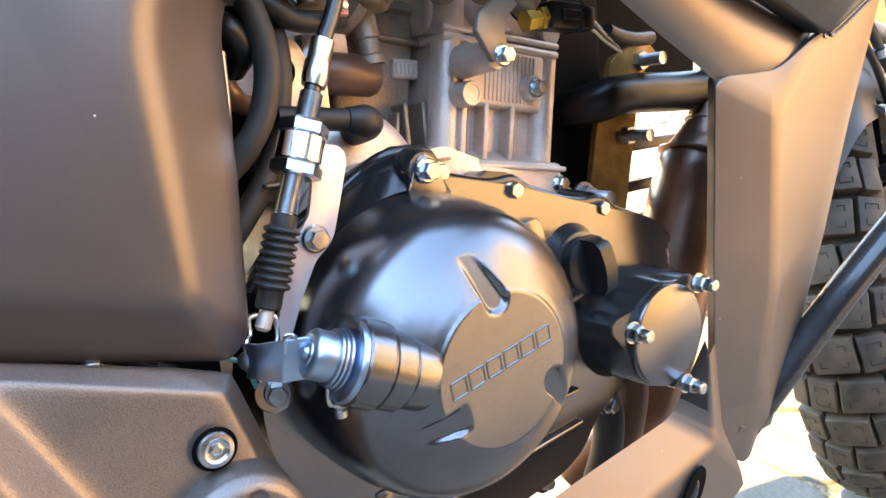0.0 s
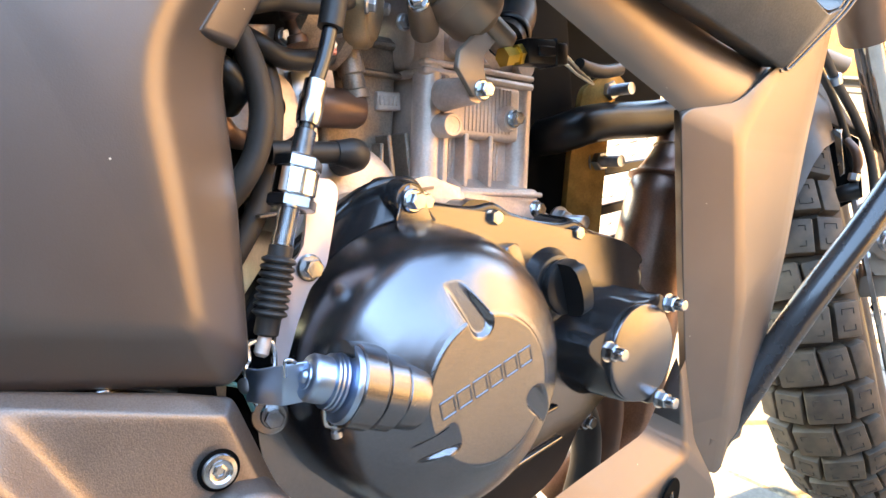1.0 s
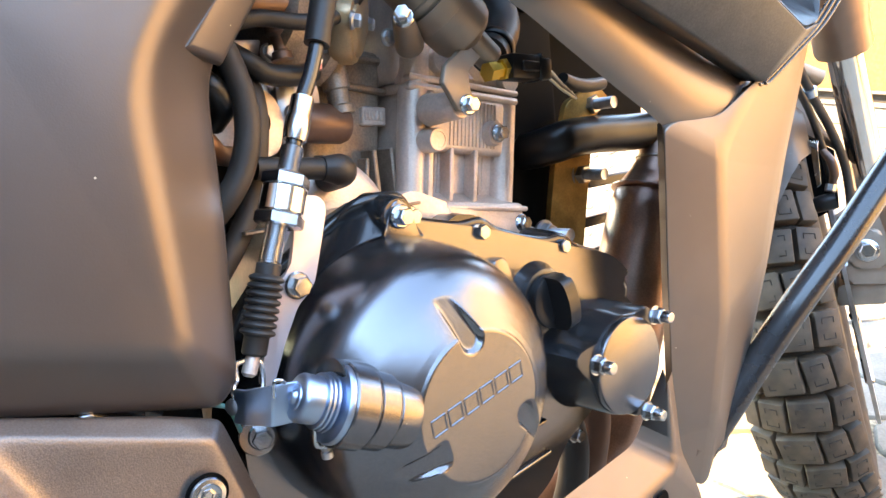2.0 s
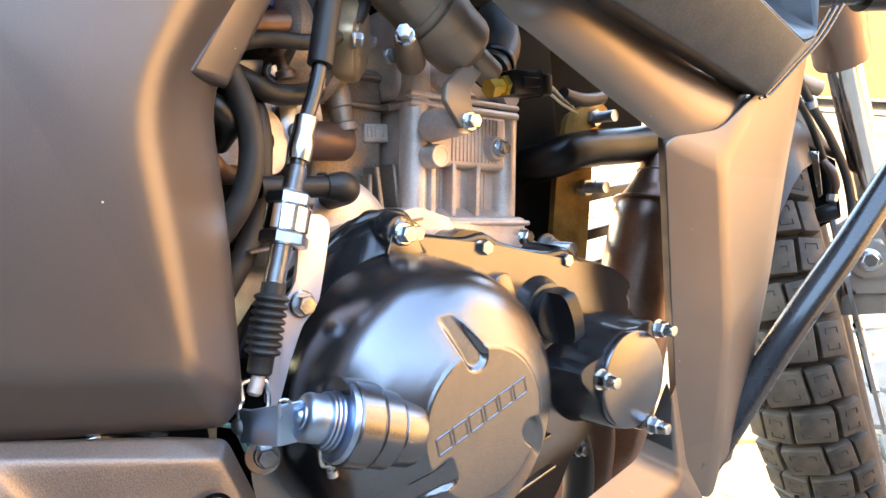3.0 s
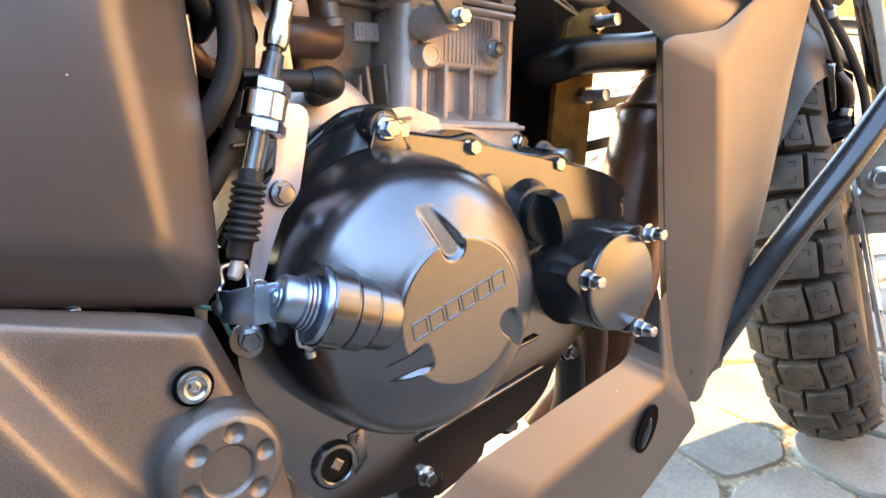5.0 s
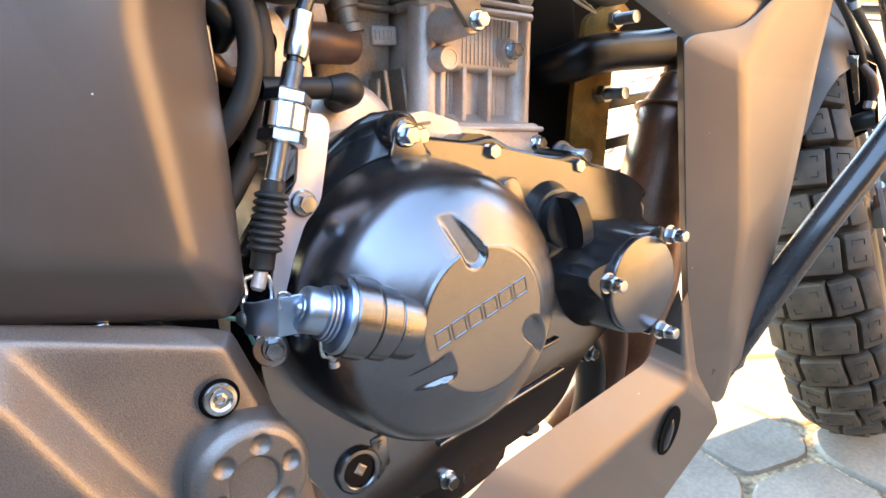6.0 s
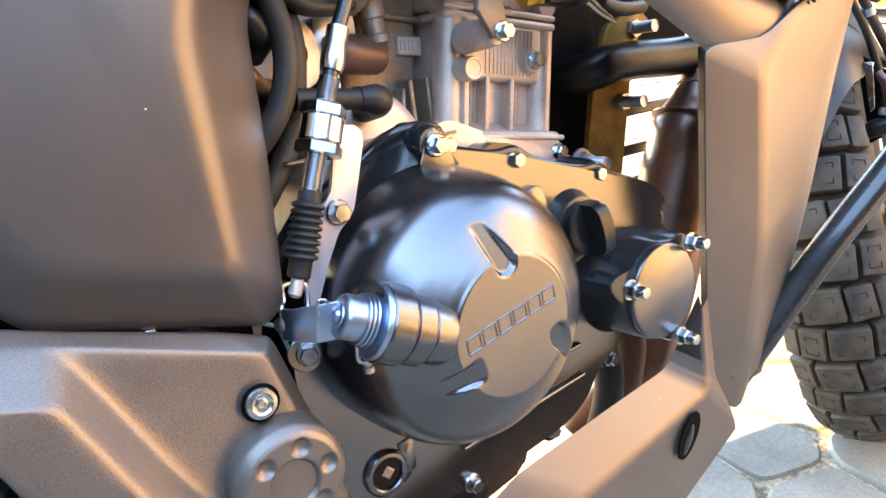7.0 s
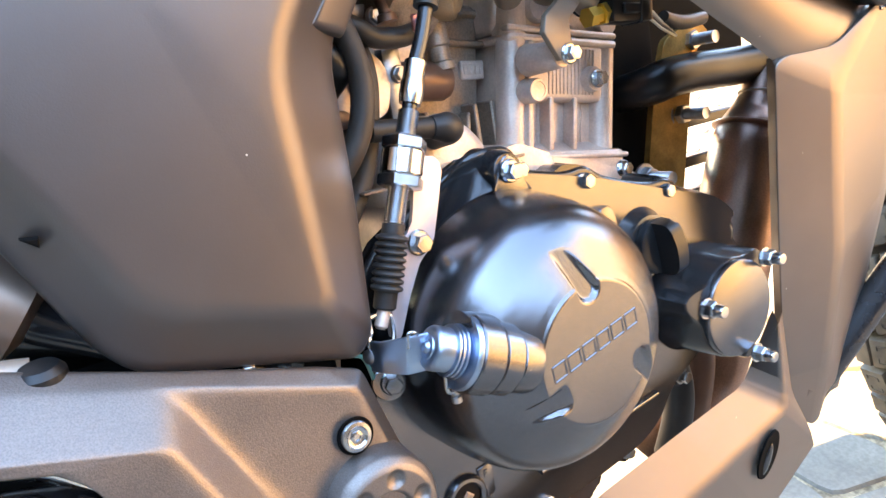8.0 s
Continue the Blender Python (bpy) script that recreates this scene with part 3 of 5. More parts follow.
# ---- clutch release housing and lever ----
A0 = Vector((0.0905, -0.2210, 0.4628))
AD = Vector((0.894, -0.075, -0.455)).normalized()
MA = axis(A0, AD)
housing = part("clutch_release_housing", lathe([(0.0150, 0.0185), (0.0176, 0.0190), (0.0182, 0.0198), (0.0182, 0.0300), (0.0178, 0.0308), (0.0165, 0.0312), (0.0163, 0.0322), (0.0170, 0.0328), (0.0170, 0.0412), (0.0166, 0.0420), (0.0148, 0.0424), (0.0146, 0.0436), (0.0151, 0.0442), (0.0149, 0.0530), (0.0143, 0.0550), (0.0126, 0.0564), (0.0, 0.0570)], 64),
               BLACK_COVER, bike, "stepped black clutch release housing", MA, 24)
part("housing_shoulder", tube([A0 + AD * 0.020 + Vector((-0.001, 0.004, 0.006)), A0 + AD * 0.036 + Vector((0.0, 0.006, 0.008)), A0 + AD * 0.050 + Vector((0.0, 0.010, 0.006))], [0.0135, 0.0120, 0.0085], 24), BLACK_GLOSS, housing, "", MA.inverted())
part("washer", lathe([(0.0110, 0.0150), (0.0128, 0.0160), (0.0166, 0.0163), (0.0172, 0.0172), (0.0172, 0.0188), (0.0, 0.0188)], 48), ZINC_BLUE, housing, "blue zinc washer")
part("spring_coil", lathe([(0.0105, 0.0092), (0.0118, 0.0096), (0.0118, 0.0106), (0.0108, 0.0110), (0.0122, 0.0114), (0.0122, 0.0124), (0.0112, 0.0128), (0.0127, 0.0133), (0.0127, 0.0144), (0.0112, 0.0150), (0, 0.0150)], 40), ZINC_BLUE, housing, "coiled return spring")
part("lever_hub", lathe([(0.0, -0.0020), (0.0018, -0.0024), (0.0026, -0.0020), (0.0032, -0.0008), (0.0052, -0.0006), (0.0056, 0.0), (0.0084, 0.0), (0.0096, 0.0008), (0.0102, 0.0020), (0.0102, 0.0095), (0, 0.0095)], 40), ZINC_BLUE, housing, "polished lever hub")
lever = part("clutch_lever", shell([(0.0745, -0.1960, 0.4650), (0.0725, -0.1960, 0.4505), (0.0765, -0.2030, 0.4655), (0.0745, -0.2030, 0.4510), (0.0835, -0.2160, 0.4685), (0.0810, -0.2160, 0.4515), (0.0935, -0.2185, 0.4680), (0.0910, -0.2185, 0.4510)],
                                   [[0, 2, 3, 1], [2, 4, 5, 3], [4, 6, 7, 5]], (0.0012, 0.0012, 0), 0.001, 0.0004, 2), ZINC_BLUE, bike, "blue zinc clutch lever arm")
part("lever_tab", tube([(0.0880, -0.2185, 0.4690), (0.0860, -0.2190, 0.4708), (0.0835, -0.2185, 0.4705), (0.0828, -0.2180, 0.4640)], 0.0008, 8), ZINC, lever)
part("spring_clip", tube([(0.0975, -0.2200, 0.4470), (0.0970, -0.2195, 0.4400), (0.0985, -0.2185, 0.4370), (0.1045, -0.2160, 0.4345)], 0.0011, 8), ZINC, lever)
part("clip_pin", lathe([(0.0020, 0), (0.0024, 0.0015), (0.0018, 0.0025), (0.0026, 0.0032), (0.0026, 0.0058), (0.0, 0.0062)], 16), STEEL, lever, "", axis((0.1030, -0.2160, 0.4352), (0.05, 0, -1)))
part("yoke", tube([(0.0745, -0.1955, 0.4560), (0.0752, -0.1935, 0.4640), (0.0785, -0.1900, 0.4665), (0.0795, -0.1885, 0.4725), (0.0835, -0.1880, 0.4735)], 0.0013, 8), ZINC, lever, "bent cable yoke")
part("yoke", tube([(0.0890, -0.1870, 0.4715), (0.0912, -0.1875, 0.4695), (0.0905, -0.1890, 0.4620), (0.0880, -0.1900, 0.4560)], 0.0013, 8), ZINC, lever, "bent cable yoke")
part("yoke_roller", lathe([(0.0025, 0), (0.0036, 0.0008), (0.0036, 0.002), (0.0026, 0.0028), (0.0036, 0.0036), (0.0036, 0.0048), (0.002, 0.0056), (0, 0.0056)], 28), STEEL, lever, "", axis((0.0770, -0.1930, 0.4570), (-0.85, -0.5, 0.1)))

# ---- clutch cable and its bracket ----
CL = [Vector(p) for p in ((0.235, -0.150, 0.82), (0.185, -0.1605, 0.70), (0.1505, -0.170, 0.6105), (0.1345, -0.1755, 0.5815), (0.1270, -0.1770, 0.5630), (0.1205, -0.1795, 0.5500), (0.1125, -0.1820, 0.5305), (0.1030, -0.1860, 0.5130), (0.0885, -0.1880, 0.4745), (0.0850, -0.1885, 0.4675))]
cable = part("clutch_cable", tube(CL[1:5], 0.0038, 14), BLACK_GLOSS, bike, "black clutch cable with steel adjuster")
part("cable_sleeve", tube(CL[0:3], 0.0064, 16), RUBBER, cable, "rubber cable sleeve")


def along(a, b, profile, seg=28, sides=0):
    return moved(lathe(profile, seg, sides), axis(a, Vector(b) - Vector(a)))


L = (CL[4] - CL[3]).length
part("ferrule", along(CL[3] + (CL[2] - CL[3]) * 0.15, CL[4], [(0.0046, 0), (0.0054, 0.0006), (0.0054, 0.010), (0.0060, 0.0112), (0.0060, L * 0.9), (0.0054, L + 0.002), (0, L + 0.002)]), ZINC, cable, "crimped steel ferrule")
L = (CL[7] - CL[4]).length + 0.004
part("adjuster_thread", moved(thread(0.0052, L, 0.00125), axis(CL[4], CL[7] - CL[4])), ZINC, cable, "threaded adjuster")
part("lock_nut", along(CL[5], CL[6], [(0.0100, -0.0010), (0.0112, 0.0002), (0.0112, 0.0048), (0.0100, 0.0058), (0, 0.0058)], sides=6), ZINC, cable, "hexagonal lock nut")
part("adjuster_collar", along(CL[5], CL[6], [(0.0098, 0.0056), (0.0105, 0.0062), (0.0105, 0.0172), (0.0098, 0.0178), (0, 0.0178)], 36), CHROME, cable, "bright round collar")
part("lock_nut", along(CL[5], CL[6], [(0.0104, 0.0178), (0.0116, 0.0188), (0.0116, 0.0232), (0.0104, 0.0240), (0, 0.0240)], sides=6), ZINC, cable, "hexagonal lock nut")
boot, LB = [(0.0050, 0.0), (0.0056, 0.0004), (0.0056, 0.0050)], (CL[8] - CL[7]).length
h = 0.0055
while h < LB - 0.009:
    boot += [(0.0062, h), (0.0076, h + 0.0007), (0.0081, h + 0.0016), (0.0076, h + 0.0025), (0.0061, h + 0.0031)]
    h += 0.0034
boot += [(0.0056, h + 0.0005), (0.0056, LB - 0.001), (0.0048, LB), (0, LB)]
part("bellows_boot", moved(lathe(boot, 28), axis(CL[7], CL[8] - CL[7])), RUBBER, cable, "ribbed rubber boot")
part("cable_end", lathe([(0.0030, 0), (0.0034, 0.003), (0.0034, 0.008), (0.002, 0.0095), (0, 0.0095)], 18), CAST, cable, "", axis(CL[8], CL[9] - CL[8]))

bv = [(0.1260, 0.5412), (0.1375, 0.5385), (0.1402, 0.5330), (0.1330, 0.5110), (0.1275, 0.4955), (0.1180, 0.4885), (0.1085, 0.4720), (0.0995, 0.4520), (0.0935, 0.4555), (0.0985, 0.4720), (0.1060, 0.4920), (0.1082, 0.5010), (0.1165, 0.5060), (0.1195, 0.5160), (0.1227, 0.5302)]
bracket = part("cable_bracket", slab(bv, -0.1772, -0.1742, 0.0006, 2, 0.0035, 3), ZINC_PINK, bike, "sheet steel cable bracket with a pink reflection in its colour")
bolts("flange_bolt", FLANGE_BOLT, bracket, [(0.1185, -0.1775, 0.4985)], label="bright zinc flange bolt")
part("pivot_eye", lathe([(0.0055, 0), (0.0086, 0), (0.0090, 0.0006), (0.0090, 0.0024), (0.0084, 0.0030), (0.0055, 0.0030)], 32), ZINC, bracket, "", axis((0.0915, -0.1690, 0.4295), (-0.35, -0.93, 0.1)))
bolts("flange_bolt", FLANGE_BOLT, bracket, [(0.0925, -0.1720, 0.4300)], (-0.35, -0.93, 0.1), "yellowed zinc bolt")

# ---- oil filler cap and filter cover ----
part("filler_boss", lathe([(0.0300, -0.01), (0.0255, 0.002), (0.0215, 0.008), (0.0205, 0.0115), (0.018, 0.0125), (0, 0.0125)], 40), BLACK_GLOSS, cover, "", axis((0.3035, -0.1500, 0.4450), OUT))
oil_cap = part("oil_filler_cap", lathe([(0.0170, -0.004), (0.0175, 0.001), (0.0188, 0.0016), (0.0190, 0.0024), (0.0186, 0.0042), (0.0160, 0.0052), (0.0120, 0.0056), (0, 0.0058)], 44), PLASTIC, bike, "black plastic oil filler cap", axis((0.3045, -0.1650, 0.4450), OUT))
fin = [(-0.0188, 0.0015), (-0.0182, 0.0150), (-0.0140, 0.0195), (-0.004, 0.0215), (0.004, 0.0215), (0.0140, 0.0195), (0.0182, 0.0150), (0.0188, 0.0015)]
part("grip", moved(slab(fin, -0.0050, 0.0050, 0.0028, 4, 0.003), Matrix.Rotation(radians(100), 4, "Z")), PLASTIC, oil_cap, "upright finger grip")
PC = Vector((0.3455, 0.3925))
PB = [Vector(p) for p in ((0.3735, -0.1985, 0.4215), (0.3005, -0.2045, 0.4085), (0.3590, -0.1985, 0.3550))]


def lobed(y, r, lobe, n=72):
    ring = []
    for k in range(n):
        a = 2 * math.pi * k / n
        rr = r
        for b in PB:
            d = math.atan2(b.z - PC.y, b.x - PC.x) - a
            d = (d + math.pi) % (2 * math.pi) - math.pi
            reach = math.hypot(b.z - PC.y, b.x - PC.x) + lobe
            rr = max(rr, r + (reach - r) * math.exp(-(d / 0.24) ** 2))
        ring.append((PC.x + rr * math.cos(a), y, PC.y + rr * math.sin(a)))
    return ring


def stack(loops):
    bm = bmesh.new()
    rs = [[bm.verts.new(p) for p in lp] for lp in loops]
    n = len(rs[0])
    for a, b in zip(rs, rs[1:]):
        for k in range(n):
            bm.faces.new((a[k], a[(k + 1) % n], b[(k + 1) % n], b[k]))
    bm.faces.new(rs[0])
    bm.faces.new(rs[-1][::-1])
    return bm


part("filter_housing", stack([lobed(-0.130, 0.048, 0.010), lobed(-0.148, 0.042, 0.007), lobed(-0.156, 0.0375, 0.0058), lobed(-0.190, 0.0355, 0.0055), lobed(-0.192, 0.0345, 0.0045)]), BLACK_GLOSS, cover, "gloss black oil filter housing")
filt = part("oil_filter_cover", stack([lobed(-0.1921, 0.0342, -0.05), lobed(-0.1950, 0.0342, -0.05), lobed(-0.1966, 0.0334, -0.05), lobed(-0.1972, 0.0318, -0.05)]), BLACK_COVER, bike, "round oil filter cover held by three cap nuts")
bolts("cap_nut", CAP_NUT, filt, [(p.x, p.y + 0.001, p.z) for p in PB], label="bright cap nut")

def stack_ring(profile, ear, n=64):
    """A turned body whose outline swells into two ears."""
    bm = lathe(profile, n)
    for v in bm.verts:
        a = math.atan2(v.co.y, v.co.x)
        rad = math.hypot(v.co.x, v.co.y)
        if rad > 0.02:
            k = 1 + ear / rad * (math.exp(-(math.sin(a) / 0.28) ** 2))
            v.co.x *= k
            v.co.y *= k
    return bm


# ---- cylinder and head ----
ME = Matrix.Translation((0.3045, 0.012, 0.545)) @ Matrix.Rotation(radians(9.5), 4, "Y")
cyl = part("cylinder", box(-0.047, 0.052, -0.094, 0.06, -0.05, 0.043, 0.006, 3), CAST, bike, "cast aluminium engine cylinder with ribs and bosses", ME)


def eng(name, bm, material=CAST, label="", m=I4, parent=None):
    return part(name, bm, material, parent or cyl, label, m)


eng("base_block", box(-0.060, 0.058, -0.110, 0.06, -0.072, -0.034, 0.004, 3))
eng("base_lip", box(-0.062, 0.060, -0.1125, 0.06, -0.0405, -0.0365, 0.0018, 3))
eng("pocket_floor", shell([(-0.034, -0.1085, -0.036), (0.048, -0.1085, -0.036), (0.048, -0.0935, -0.028), (-0.034, -0.0935, -0.028)], [[0, 1, 2, 3]], (0, 0, -0.004), 0, 0.001))
eng("column", tube([(-0.0405, -0.094, -0.038), (-0.0405, -0.094, 0.044)], 0.0110, 24, smooth=False))
eng("column_edge", box(-0.036, -0.031, -0.108, -0.09, -0.037, 0.042, 0.0015, 2))
eng("column", tube([(0.046, -0.092, -0.038), (0.046, -0.092, 0.044)], 0.0115, 22, smooth=False))
eng("deck_band", box(-0.0515, 0.0535, -0.1050, 0.06, 0.0410, 0.0470, 0.003, 3))
eng("upper_pad", box(-0.034, 0.040, -0.1040, -0.088, 0.001, 0.042, 0.004, 3))
for x in (-0.0125, 0.0105):
    eng("rib", box(x - 0.0021, x + 0.0021, -0.1055, -0.088, -0.034, 0.004, 0.0014, 2))
for k in range(13):
    x = -0.014 + 0.0036 * k
    eng("fine_rib", box(x - 0.0008, x + 0.0008, -0.1048, -0.102, 0.006, 0.039, 0.0004, 1))
for k in range(5):
    x = -0.030 + 0.0032 * k
    eng("fine_rib", box(x - 0.0006, x + 0.0006, -0.0950, -0.092, -0.030, 0.0, 0.0003, 1))
for k in range(4):
    x = 0.016 + 0.0034 * k
    eng("fine_rib", box(x - 0.0006, x + 0.0006, -0.0950, -0.092, -0.030, 0.0, 0.0003, 1))
for p, r, dd in (((0.2705, -0.1065, 0.5580), 0.0082, 0.03), ((0.2700, -0.1340, 0.5785), 0.0088, 0.034), ((0.3324, -0.0990, 0.5578), 0.0092, 0.02)):
    part("boss", lathe([(r * 1.25, -dd), (r * 1.06, -0.012), (r, -0.0015), (r * 0.9, 0), (r * 0.72, 0), (r * 0.68, -0.0005), (0, -0.0005)], 28), CAST, cyl, "", ME.inverted() @ axis(p, OUT))
for p in ((0.2705, -0.1390, 0.578), (0.3324, -0.1000, 0.5578), (0.3446, -0.1035, 0.4885)):
    again("flange_bolt", FLANGE_BOLT, cyl, "bright zinc flange bolt", ME.inverted() @ axis(p, OUT))
head = part("cylinder_head", box(-0.056, 0.054, -0.096, 0.07, 0.0475, 0.115, 0.010, 4), CAST, bike, "cast aluminium cylinder head", ME)
eng("head_lip", box(-0.0515, 0.0535, -0.1045, 0.06, 0.0478, 0.0525, 0.0022, 3), parent=head)
eng("head_column", tube([(-0.0405, -0.092, 0.046), (-0.0405, -0.092, 0.072), (-0.035, -0.085, 0.085)], [0.0120, 0.0115, 0.009], 20), parent=head)
eng("head_lug", lathe([(0.012, -0.03), (0.0105, 0), (0.0085, 0.003), (0, 0.003)], 24), m=axis((-0.020, -0.098, 0.066), OUT), parent=head)
eng("head_lug", lathe([(0.012, -0.03), (0.0105, 0), (0.0085, 0.003), (0, 0.003)], 24), m=axis((0.047, -0.098, 0.060), OUT), parent=head)
eng("head_web", shell([(-0.040, -0.090, 0.064), (-0.010, -0.104, 0.054), (0.010, -0.104, 0.054), (-0.02, -0.092, 0.092)], [[0, 1, 2, 3]], (0, 0.02, 0), 0, 0.003), parent=head)
tunnel = part("chain_tunnel", box(-0.112, -0.052, -0.072, 0.05, -0.045, 0.070, 0.006, 3), CAST_DARK, bike, "darker chain tunnel casting behind the cylinder", ME)
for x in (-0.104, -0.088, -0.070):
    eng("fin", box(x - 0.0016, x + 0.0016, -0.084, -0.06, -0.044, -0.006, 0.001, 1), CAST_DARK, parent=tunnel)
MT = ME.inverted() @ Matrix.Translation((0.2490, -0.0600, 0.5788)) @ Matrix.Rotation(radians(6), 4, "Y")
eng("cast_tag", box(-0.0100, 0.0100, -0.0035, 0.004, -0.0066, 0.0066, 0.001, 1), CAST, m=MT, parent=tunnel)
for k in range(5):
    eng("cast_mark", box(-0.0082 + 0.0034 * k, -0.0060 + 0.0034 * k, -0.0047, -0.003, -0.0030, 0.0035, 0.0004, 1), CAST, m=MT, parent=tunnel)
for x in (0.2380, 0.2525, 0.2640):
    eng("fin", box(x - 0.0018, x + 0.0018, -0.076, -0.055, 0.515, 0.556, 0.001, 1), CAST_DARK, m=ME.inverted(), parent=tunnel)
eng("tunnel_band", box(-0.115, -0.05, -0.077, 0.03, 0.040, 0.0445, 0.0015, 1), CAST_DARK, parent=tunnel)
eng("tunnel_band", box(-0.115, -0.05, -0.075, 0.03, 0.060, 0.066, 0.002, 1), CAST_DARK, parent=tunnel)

# upper crankcase behind the clutch cover
upper_case = part("upper_crankcase", slab([(0.140, 0.455), (0.142, 0.495), (0.158, 0.5215), (0.232, 0.5285), (0.262, 0.515), (0.262, 0.45)], -0.125, 0.10, 0.006, 3, 0.006), CAST, bike, "warm grey upper crankcase")
part("starter_bulge", lathe([(0.043, -0.05), (0.043, 0.008), (0.040, 0.015), (0.033, 0.019), (0, 0.020)], 48), CAST, upper_case, "", axis((0.186, -0.085, 0.512), OUT))
part("parting_line", box(0.118, 0.235, -0.1265, -0.12, 0.5195, 0.5215, 0.0005, 1), CAST_DARK, upper_case)
elbow = part("breather_elbow", tube([(0.128, -0.128, 0.554), (0.150, -0.129, 0.5515), (0.170, -0.130, 0.5490)], 0.0062, 18), RUBBER, bike, "black rubber breather elbow")
part("elbow_bulb", tube([(0.166, -0.130, 0.5495), (0.176, -0.130, 0.5480), (0.181, -0.124, 0.546), (0.182, -0.105, 0.542)], [0.0068, 0.0092, 0.0092, 0.008], 20), RUBBER, elbow)
starter = part("starter_motor", moved(lathe([(0.0125, 0), (0.0130, 0.001), (0.0130, 0.036), (0.011, 0.040), (0, 0.040)], 28), axis((0.178, -0.075, 0.579), (1, 0.02, -0.12))), BROWN_TUBE, bike, "brown painted starter motor body")
part("end_plate", box(0.163, 0.177, -0.092, -0.066, 0.555, 0.600, 0.003, 2), STEEL, starter)
bolts("small_bolt", SMALL_BOLT, starter, [(0.172, -0.093, 0.583)], label="dull steel bolt")

# thermostat housing, sensor and its plug
TA, TB = Vector((0.2540, -0.122, 0.6545)), Vector((0.3075, -0.1270, 0.6060))
thermo = part("thermostat_housing", moved(lathe([(0.020, -0.05), (0.0215, -0.012), (0.0218, 0.004), (0.0232, 0.0046), (0.0234, 0.0080), (0.0216, 0.0086), (0.0216, 0.0102), (0.0238, 0.0108), (0.0240, 0.020), (0.0234, 0.0215), (0.0232, 0.0228), (0.0228, 0.0230), (0.0220, 0.040), (0.0205, 0.0440), (0.0170, 0.0475), (0.0118, 0.0500), (0.0098, 0.0512), (0.0095, 0.0690), (0.0085, 0.0710), (0, 0.0710)], 48), axis(TA, TB - TA)), THERMO, bike, "taupe cast thermostat housing", sharp=24)
for p in ((0.2320, -0.132, 0.6315), (0.2320, -0.132, 0.6580)):
    part("housing_lug", lathe([(0.0095, -0.030), (0.0072, -0.006), (0.0066, 0), (0.0058, 0.0012), (0, 0.0012)], 24), THERMO, thermo, "", axis(p, (-0.62, -0.68, 0.40)))
bolts("flange_bolt", FLANGE_BOLT, thermo, [(0.2316, -0.1340, 0.6315), (0.2316, -0.1340, 0.6580)], (-0.62, -0.68, 0.40), "bright zinc flange bolt")
part("hose_stub", tube([(0.318, -0.112, 0.612), (0.332, -0.105, 0.620), (0.350, -0.095, 0.635), (0.36, -0.08, 0.66)], 0.014, 18), RUBBER, thermo, "black coolant hose stub")
part("hose_ring", moved(lathe([(0.0152, 0), (0.0158, 0.001), (0.0158, 0.006), (0.0152, 0.007), (0, 0.007)], 24), axis((0.326, -0.108, 0.6165), (0.7, 0.3, 0.5))), PLASTIC, thermo)
sensor = part("temperature_sensor", moved(lathe([(0.0068, 0), (0.0068, 0.007), (0.0055, 0.008), (0.0055, 0.012), (0.0075, 0.0122), (0.0075, 0.0165), (0.005, 0.017), (0, 0.020)], sides=6), axis((0.2965, -0.132, 0.5985), (1, 0, 0.10))), BRASS, bike, "brass sensor body")
plug = part("sensor_plug", box(-0.002, 0.026, -0.009, 0.009, -0.0085, 0.0085, 0.002, 2), PLASTIC, bike, "black plastic sensor plug", Matrix.Translation((0.3145, -0.132, 0.6015)) @ Matrix.Rotation(radians(4), 4, "Y"))
part("plug_tail", box(0.0265, 0.0385, -0.0075, 0.0075, -0.0078, 0.0072, 0.002, 2), PLASTIC, plug)
part("plug_clip", box(0.006, 0.022, -0.0115, -0.0085, -0.0035, 0.0035, 0.001, 1), PLASTIC, plug)
part("plug_band", box(0.0235, 0.0268, -0.0098, 0.0098, -0.0094, 0.0094, 0.0012, 1), PLASTIC, plug)
for k, (mt, dz) in enumerate(((WIRE_W, 0.003), (RUBBER, 0.0), (WIRE_W, -0.003))):
    part("wire", tube([(0.0375, 0.001, -0.0006 + dz), (0.050, 0.004, -0.0035 + dz), (0.066, 0.010, -0.0085 + 0.8 * dz), (0.085, 0.018, -0.012 + 0.6 * dz), (0.12, 0.04, -0.014)], 0.0011, 8), mt, plug, "thin sensor wire")
part("plug_loom", tube([(0.384, -0.1215, 0.5935), (0.402, -0.114, 0.590), (0.43, -0.105, 0.588), (0.47, -0.09, 0.590)], [0.0042, 0.0056, 0.0056, 0.0056], 14), RUBBER, bike, "black taped sensor loom")
part("strap", shell([(0.2635, -0.1395, 0.5745), (0.2775, -0.1395, 0.5745), (0.2735, -0.1400, 0.5890), (0.2520, -0.1400, 0.5925), (0.2745, -0.1390, 0.5985), (0.2560, -0.1390, 0.6030), (0.2905, -0.134, 0.6085), (0.2800, -0.134, 0.6170)],
                    [[0, 1, 2, 3], [3, 2, 4, 5], [5, 4, 6, 7]], (-0.0012, 0.0036, 0), 0.0015, 0.0006, 2), THERMO, thermo, "taupe strap bracket")

